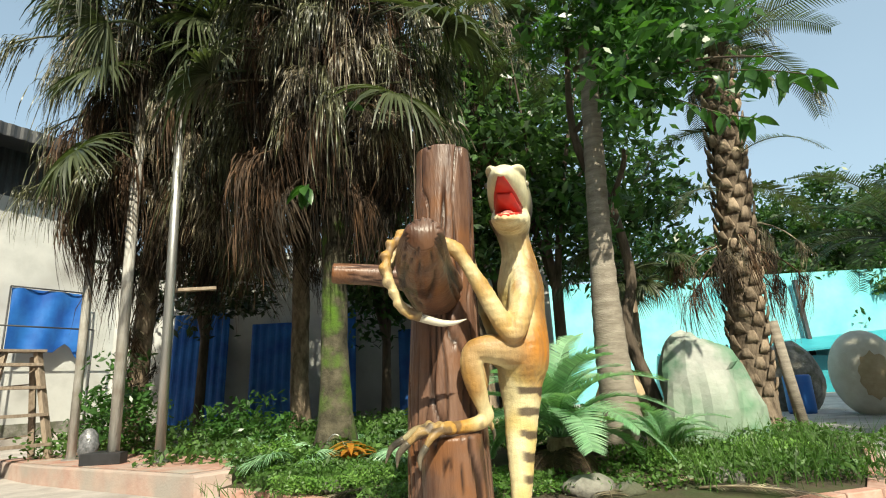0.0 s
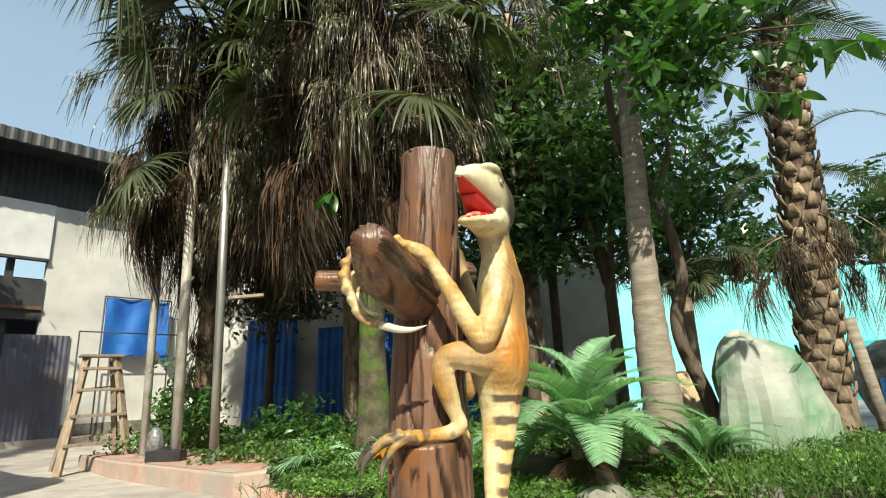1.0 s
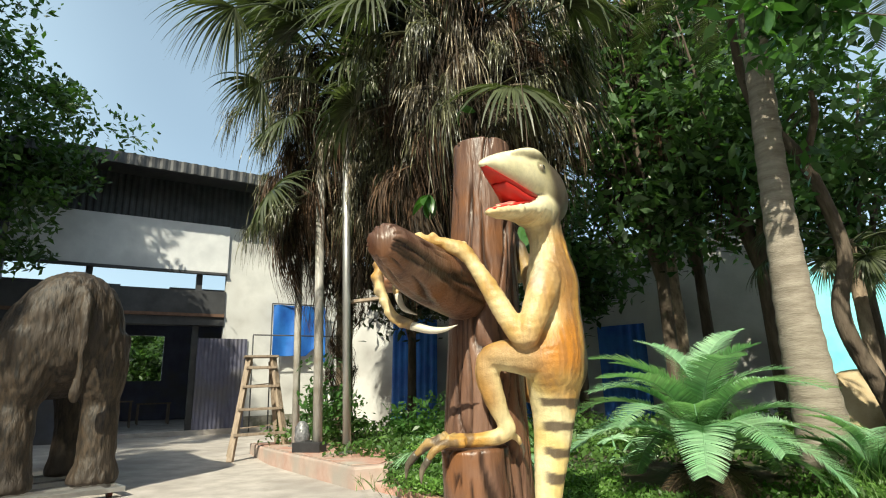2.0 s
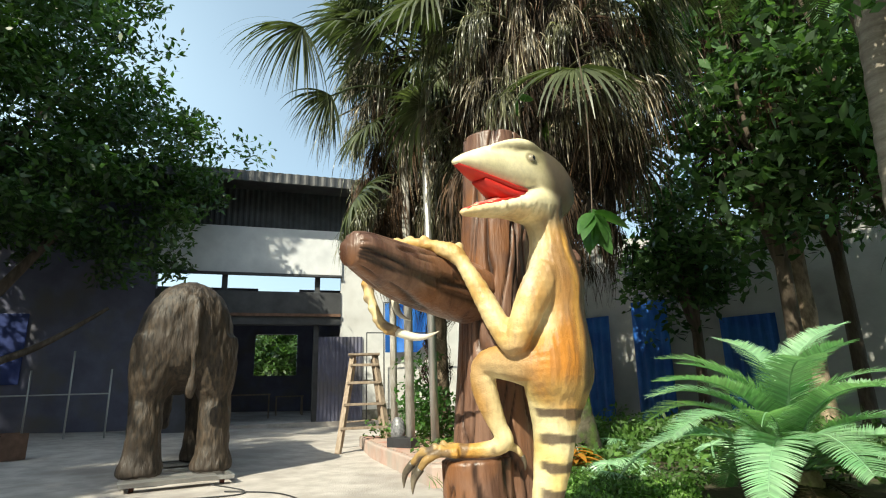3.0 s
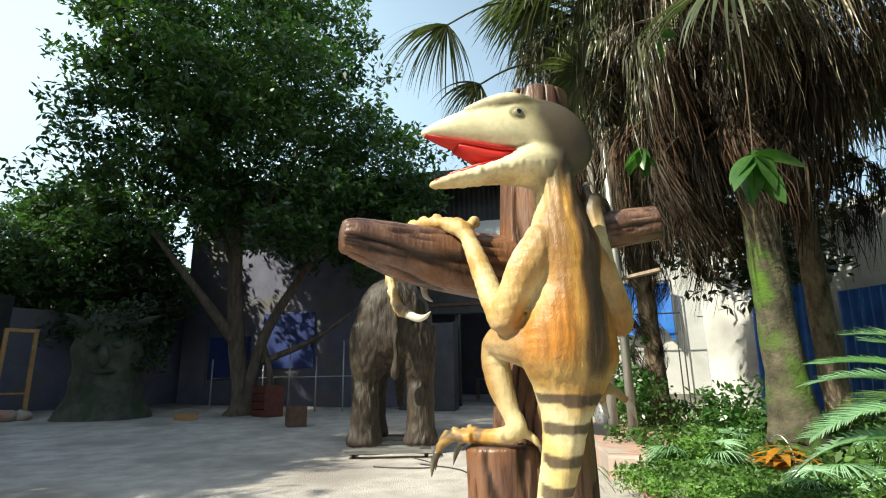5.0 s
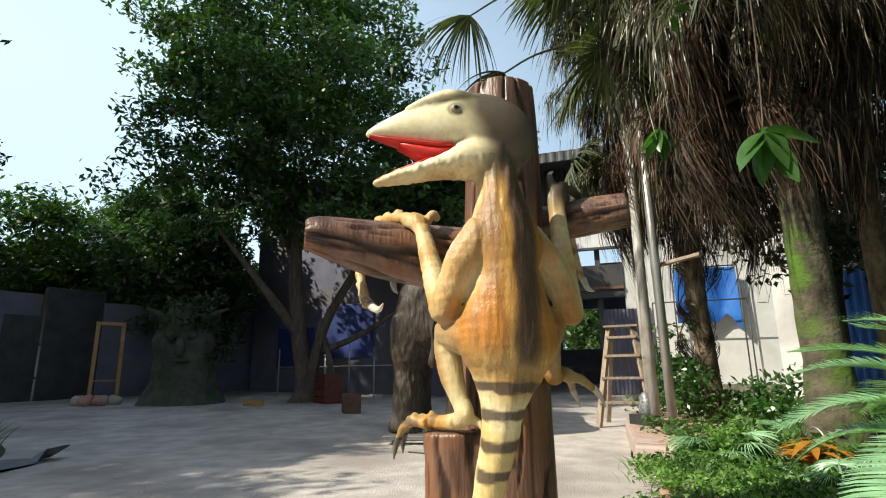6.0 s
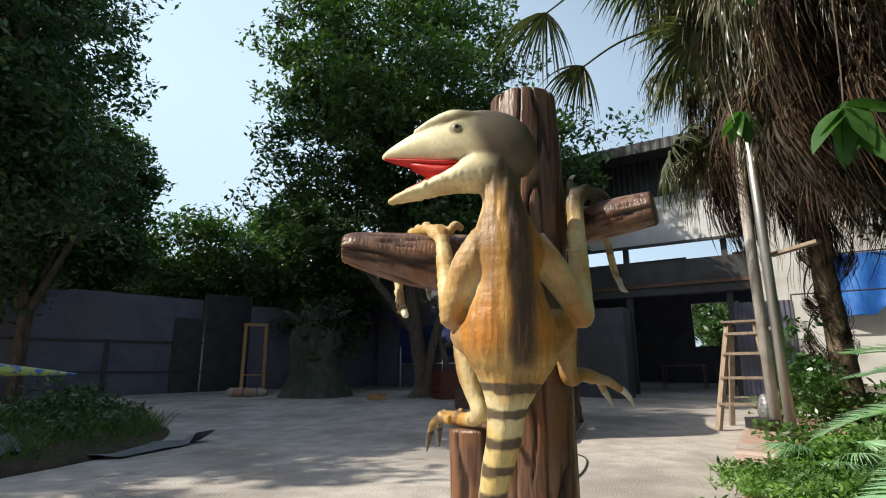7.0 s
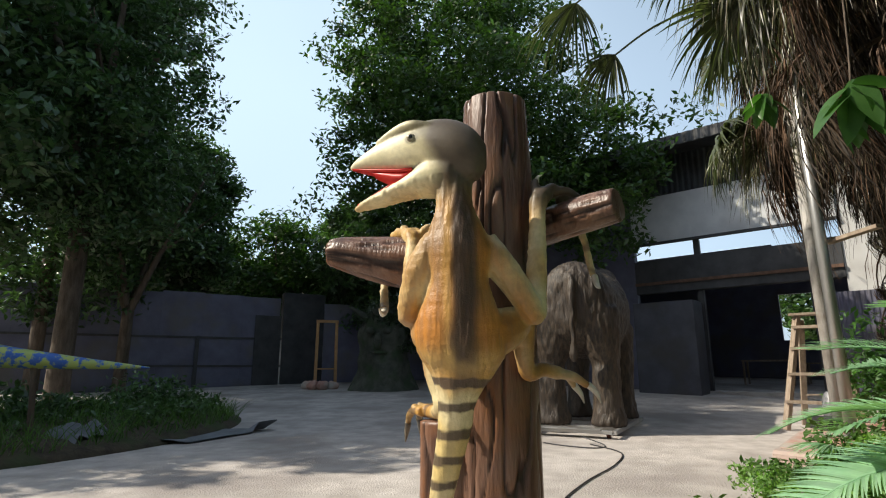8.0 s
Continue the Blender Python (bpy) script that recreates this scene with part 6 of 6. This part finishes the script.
for i in range(26):
    w = 6.283 * i / 26
    rr = 1 + .12 * math.sin(i * 2.3)
    hole.append((9.62 + .34 * rr * math.cos(w), 12.62, .85 + .52 * rr * math.sin(w)))
hv2 = [Vector(p) for p in hole]
cpt = Vector((9.9, 13.2, .93))
hv2 = [cpt + Vector(((p - cpt).x, (p - cpt).y, (p - cpt).z * .72)).normalized() * 1.0 for p in hv2]
hv2 = [cpt + Vector(((p - cpt).x * .735, (p - cpt).y * .735, (p - cpt).z * 1.02)) for p in hv2]
mid = sum(hv2, Vector()) / len(hv2)
mid = cpt + (mid - cpt) * 1.18
V = hv2 + [mid.lerp(p, .5) + (mid - cpt).normalized() * .02 for p in hv2] + [mid]
F = [(i, (i + 1) % 26, 26 + (i + 1) % 26, 26 + i) for i in range(26)] + [(26 + i, 26 + (i + 1) % 26, 52) for i in range(26)]
part("opening", [(V, F)], M_EGGIN, egg, "tan opening in the shell", True)
tagged(part("blue_barrel", [tube([(9.0, 14.4, 0), (9.0, 14.4, .1), (9.0, 14.4, .9), (9.0, 14.4, .95)], [.3, .32, .32, .29], 20)], M_BLUE, smooth=True), "blue plastic barrel by the egg", "barrel")
tagged(part("bamboo_stake", [tube([(5.55, 8.95, .05), (5.4, 9.0, 1.9)], [.09, .08], 12)], M_RING, smooth=True), "pale leaning stake beside the palm", "stake")

# carved tree-face sculpture by the yard wall
tf = loft([((s[0], s[1], s[2]), (s[3], 0, 0), (0, s[4], 0)) for s in spline([(-16.2, -1.0, .2, 1.15, 1.35), (-16.2, -1.0, .7, .9, 1.1), (-16.2, -1.0, 1.5, .72, .85), (-16.2, -1.0, 2.4, .72, .9), (-16.2, -1.0, 3.1, .6, .75), (-16.2, -1.0, 3.5, .3, .35)], 6)], 48)
fv = []
for v in tf[0]:
    w = math.atan2(v.y + 1, v.x + 16.2)
    k = .10 * abs(noise.noise(Vector((math.cos(w) * 4, math.sin(w) * 4, v.z * .6)))) + .12 * noise.noise(v * 1.5)
    fv.append(v + Vector((math.cos(w), math.sin(w), 0)) * (k * 1.6))
face = [(fv, tf[1])]
for dy in (-.32, .3):
    face.append(ball((-15.42, -1 + dy, 2.45), (.16, .17, .13), 12, 8))
face += [ball((-15.38, -1.0, 2.1), (.2, .14, .3), 12, 8), limb([(-15.5, -1.3, 1.70, .04), (-15.38, -1.0, 1.68, .07), (-15.5, -.7, 1.70, .04)]), limb([(-15.7, -.6, 2.9, .14), (-15.5, .0, 3.2, .08), (-15.4, .3, 3.3, .03)]), limb([(-15.7, -1.5, 2.9, .14), (-15.5, -1.9, 3.2, .08), (-15.5, -2.1, 3.3, .03)])]
tfs = part("tree_face_sculpture", face, M_TREEFACE, smooth=True)
tfs.location.y = 0.4
tagged(tfs, "dark grey-green carved tree stump sculpture", "sculpture")
tagged(new("sculpture_ivy", quads("sculpture_ivy", leaves([(-16.2, -0.6, 3.2, 1.1, 1.3, .8), (-15.9, .3, 2.3, .5, .5, .7)], 40, 60, .09, .22, 41), M_LEAFDARK)), "dark leaves growing over the sculpture", "ivy", kind="stuff")

# timber frame by the yard wall
fr = thing("timber_stand", (-16.8, -3.0, gz(-16.8)), "narrow upright raw timber stand", "stand", rz=118)
for sx in (-1, 1):
    part("upright", [beam((sx * .38, 0, 0), (sx * .36, 0, 2.55), .13, .1)], M_ORANGEWOOD, fr)
part("head_rail", [beam((-.42, 0, 2.5), (.42, 0, 2.5), .15, .1)], M_ORANGEWOOD, fr)
part("mid_rail", [beam((-.37, 0, .7), (.37, 0, .7), .07, .05)], M_ORANGEWOOD, fr)
for i, (dx, dy) in enumerate(((-.5, .3), (.0, .25), (.5, .35), (.2, .6), (-.2, .55))):
    s = ball((-16.6 + dy, -3.0 + dx, gz(-16.7) + .1), (.26, .22, .18), 14, 8)
    tagged(part("rubble_stone", [([v + Vector((1, 1, 1)) * noise.noise(v * 5) * .06 for v in s[0]], s[1])], M_KERB, smooth=True), "broken brown stone heaped at the frame", "stone", "stones at the frame")
# small clutter under the big tree
for i, (x, y, w, d, h, m, lb) in enumerate(((-12.0, 4.35, .62, .45, .5, M_BROWN, "low red-brown wooden crate on the yard"), (-14.9, 3.9, .8, .6, .9, M_RUST, "dull red box at the tree's foot"), (-14.6, 1.7, .5, .35, .18, M_ORANGEWOOD, "orange scrap on the ground"))):
    cr8 = thing("crate", (x, y, gz(x)), lb, "crate", "", "", 20 * i)
    nsl = 4
    for k in range(nsl):
        part("slat", [box(-w / 2, w / 2, -d / 2, -d / 2 + .03, h * k / nsl, h * (k + .85) / nsl, .004)], m, cr8)
        part("slat", [box(-w / 2, w / 2, d / 2 - .03, d / 2, h * k / nsl, h * (k + .85) / nsl, .004)], m, cr8)
    for sx in (-1, 1):
        part("end_board", [box(sx * (w / 2 + .012) - .012, sx * (w / 2 + .012) + .012, -d / 2, d / 2, 0, h, .003)], m, cr8)
# pipe rails along the dark wall
rail = thing("pipe_rail", (0, 0, 0), "thin steel pipe rail before the dark shed wall", "rail")
for i in range(7):
    p = SH @ Vector((-9.8 + i * .95, 2.0, 0.25))
    part("upright", [tube([p, p + Vector((0, 0, 1.9 + .5 * (i % 2)))], .025, 8)], M_STEEL, rail, smooth=True)
part("top_rail", [tube([SH @ Vector((-9.8, 2.0, 1.5)), SH @ Vector((-4.1, 2.0, 1.5))], .02, 8)], M_STEEL, rail, smooth=True)
# curled rubber mat at the grass
mv, mf = [], []
for i in range(13):
    for j in range(9):
        u, v = i / 12, j / 8
        x, y = -6.6 + 2.1 * u - .25 * v, -1.35 + .95 * v - .5 * u
        z = .02 + .16 * max(0, v - .75) * 4 * (u < .3) + .20 * max(0, u - .8) * 3 * (1 - v) + .012 * noise.noise((i * .6, j * .6, 0))
        mv += [(x, y, z + .012), (x, y, z)]
for i in range(12):
    for j in range(8):
        a, b = 2 * (i * 9 + j), 2 * ((i + 1) * 9 + j)
        mf += [(a, b, b + 2, a + 2), (a + 1, a + 3, b + 3, b + 1)]
tagged(part("rubber_mat", [(mv, mf)], M_MAT, smooth=True), "grey rubber mat with curled edges on the yard", "mat")
hv_, hf_ = [], []
for i in range(15):
    for j in range(11):
        u, v = i / 14, j / 10
        p = Vector((-4.5 + 1.1 * u, -2.55 + .75 * v, 0))
        z = .22 + .16 * math.sin(math.pi * u) * math.sin(math.pi * v) + .14 * noise.noise((u * 4, v * 4, 3)) - .12 * (abs(u - .5) > .42)
        hv_ += [p + Vector((.08 * noise.noise((u * 5, v * 5, 9)), .08 * noise.noise((u * 5, v * 5, 5)), z)), p + Vector((0, 0, z - .014))]
for i in range(14):
    for j in range(10):
        a, b = 2 * (i * 11 + j), 2 * ((i + 1) * 11 + j)
        hf_ += [(a, b, b + 2, a + 2), (a + 1, a + 3, b + 3, b + 1)]
tagged(part("crumpled_sheet", [(hv_, hf_)], M_MAT, smooth=True), "crumpled dark plastic sheet lying in the grass", "sheet")
# tail of another statue over the bank
tl = limb([(-4.25, -1.35, 1.17, .01), (-4.05, -1.75, 1.2, .05), (-3.7, -2.3, 1.25, .1), (-3.3, -3.0, 1.33, .16), (-3.0, -3.8, 1.45, .24), (-2.9, -4.8, 1.55, .36), (-3.0, -5.6, 1.3, .42), (-3.1, -6.0, .5, .4), (-3.1, -6.1, -.05, .38)], 6, 16)
tagged(part("blue_tail_statue", [tl], M_TAILBLUE, smooth=True), "blue and yellow spotted statue tail above the grass", "statue")
tagged(part("tail_prop", [limb([(-3.55, -2.55, -.05, .05), (-3.52, -2.56, .6, .04), (-3.5, -2.6, 1.18, .045)], 4, 8)], M_TRUNK, smooth=True), "rough wooden prop under the statue tail", "prop")
# tables and shapes inside the shed
for i, (s, d, w, h) in enumerate(((-0.6, -4.5, 1.6, 1.0), (1.0, -6.0, 1.2, .9))):
    tb = thing("work_table", SH @ Vector((s, d, .42)), "work table standing in the dark shed", "table", "shed tables", "", 57)
    part("tabletop", [box(-w / 2, w / 2, -.4, .4, h - .05, h, .005)], M_WOOD, tb)
    for sx in (-1, 1):
        for sy in (-1, 1):
            part("leg", [box(sx * (w / 2 - .06) - .03, sx * (w / 2 - .06) + .03, sy * .34 - .03, sy * .34 + .03, 0, h - .05)], M_WOOD, tb)

# wire hoop at the mossy palm and stones in the bed
hoop = [(-1.62 + .17 * math.cos(w), 8.1, .15 + .42 * math.sin(w)) for w in np.linspace(0, math.pi, 15)]
tagged(part("wire_hoop", [tube(hoop, .008, 6)], M_STEEL, smooth=True), "thin wire hoop stuck in the bed", "hoop")
for i, (x, y, r) in enumerate(((1.25, 5.45, .2), (1.6, 5.35, .12), (-1.3, 6.35, .12), (2.6, 5.6, .15))):
    st = ball((x, y, .12 + r * .25), (r * 1.25, r, r * .6), 14, 9)
    tagged(part("bed_stone", [([v + Vector((1, .8, .5)) * noise.noise(v * 6) * .05 for v in st[0]], st[1])], M_STONE, smooth=True), "weathered pale stone lying in the bed", "stone", "stones in the bed")
for i, (x, y, a) in enumerate(((1.75, 5.5, 10), (2.6, 5.75, 70), (-0.4, 6.3, 200), (3.4, 6.6, 140), (1.1, 5.6, 40), (1.9, 5.8, 150), (2.2, 5.3, 330), (0.8, 5.7, 100), (1.5, 5.9, 260))):
    ff = new("fallen_frond", mesh("fallen_frond", feather_frond(300 + i, 1.0, 0.12, 0.35, 40, 0.2, 0.014, 0.1), M_DRY))
    ff.matrix_basis = pose(x, y, .15, 0, 0, a)
    tagged(ff, "dry brown fallen frond on the bed", "frond", "fallen fronds")
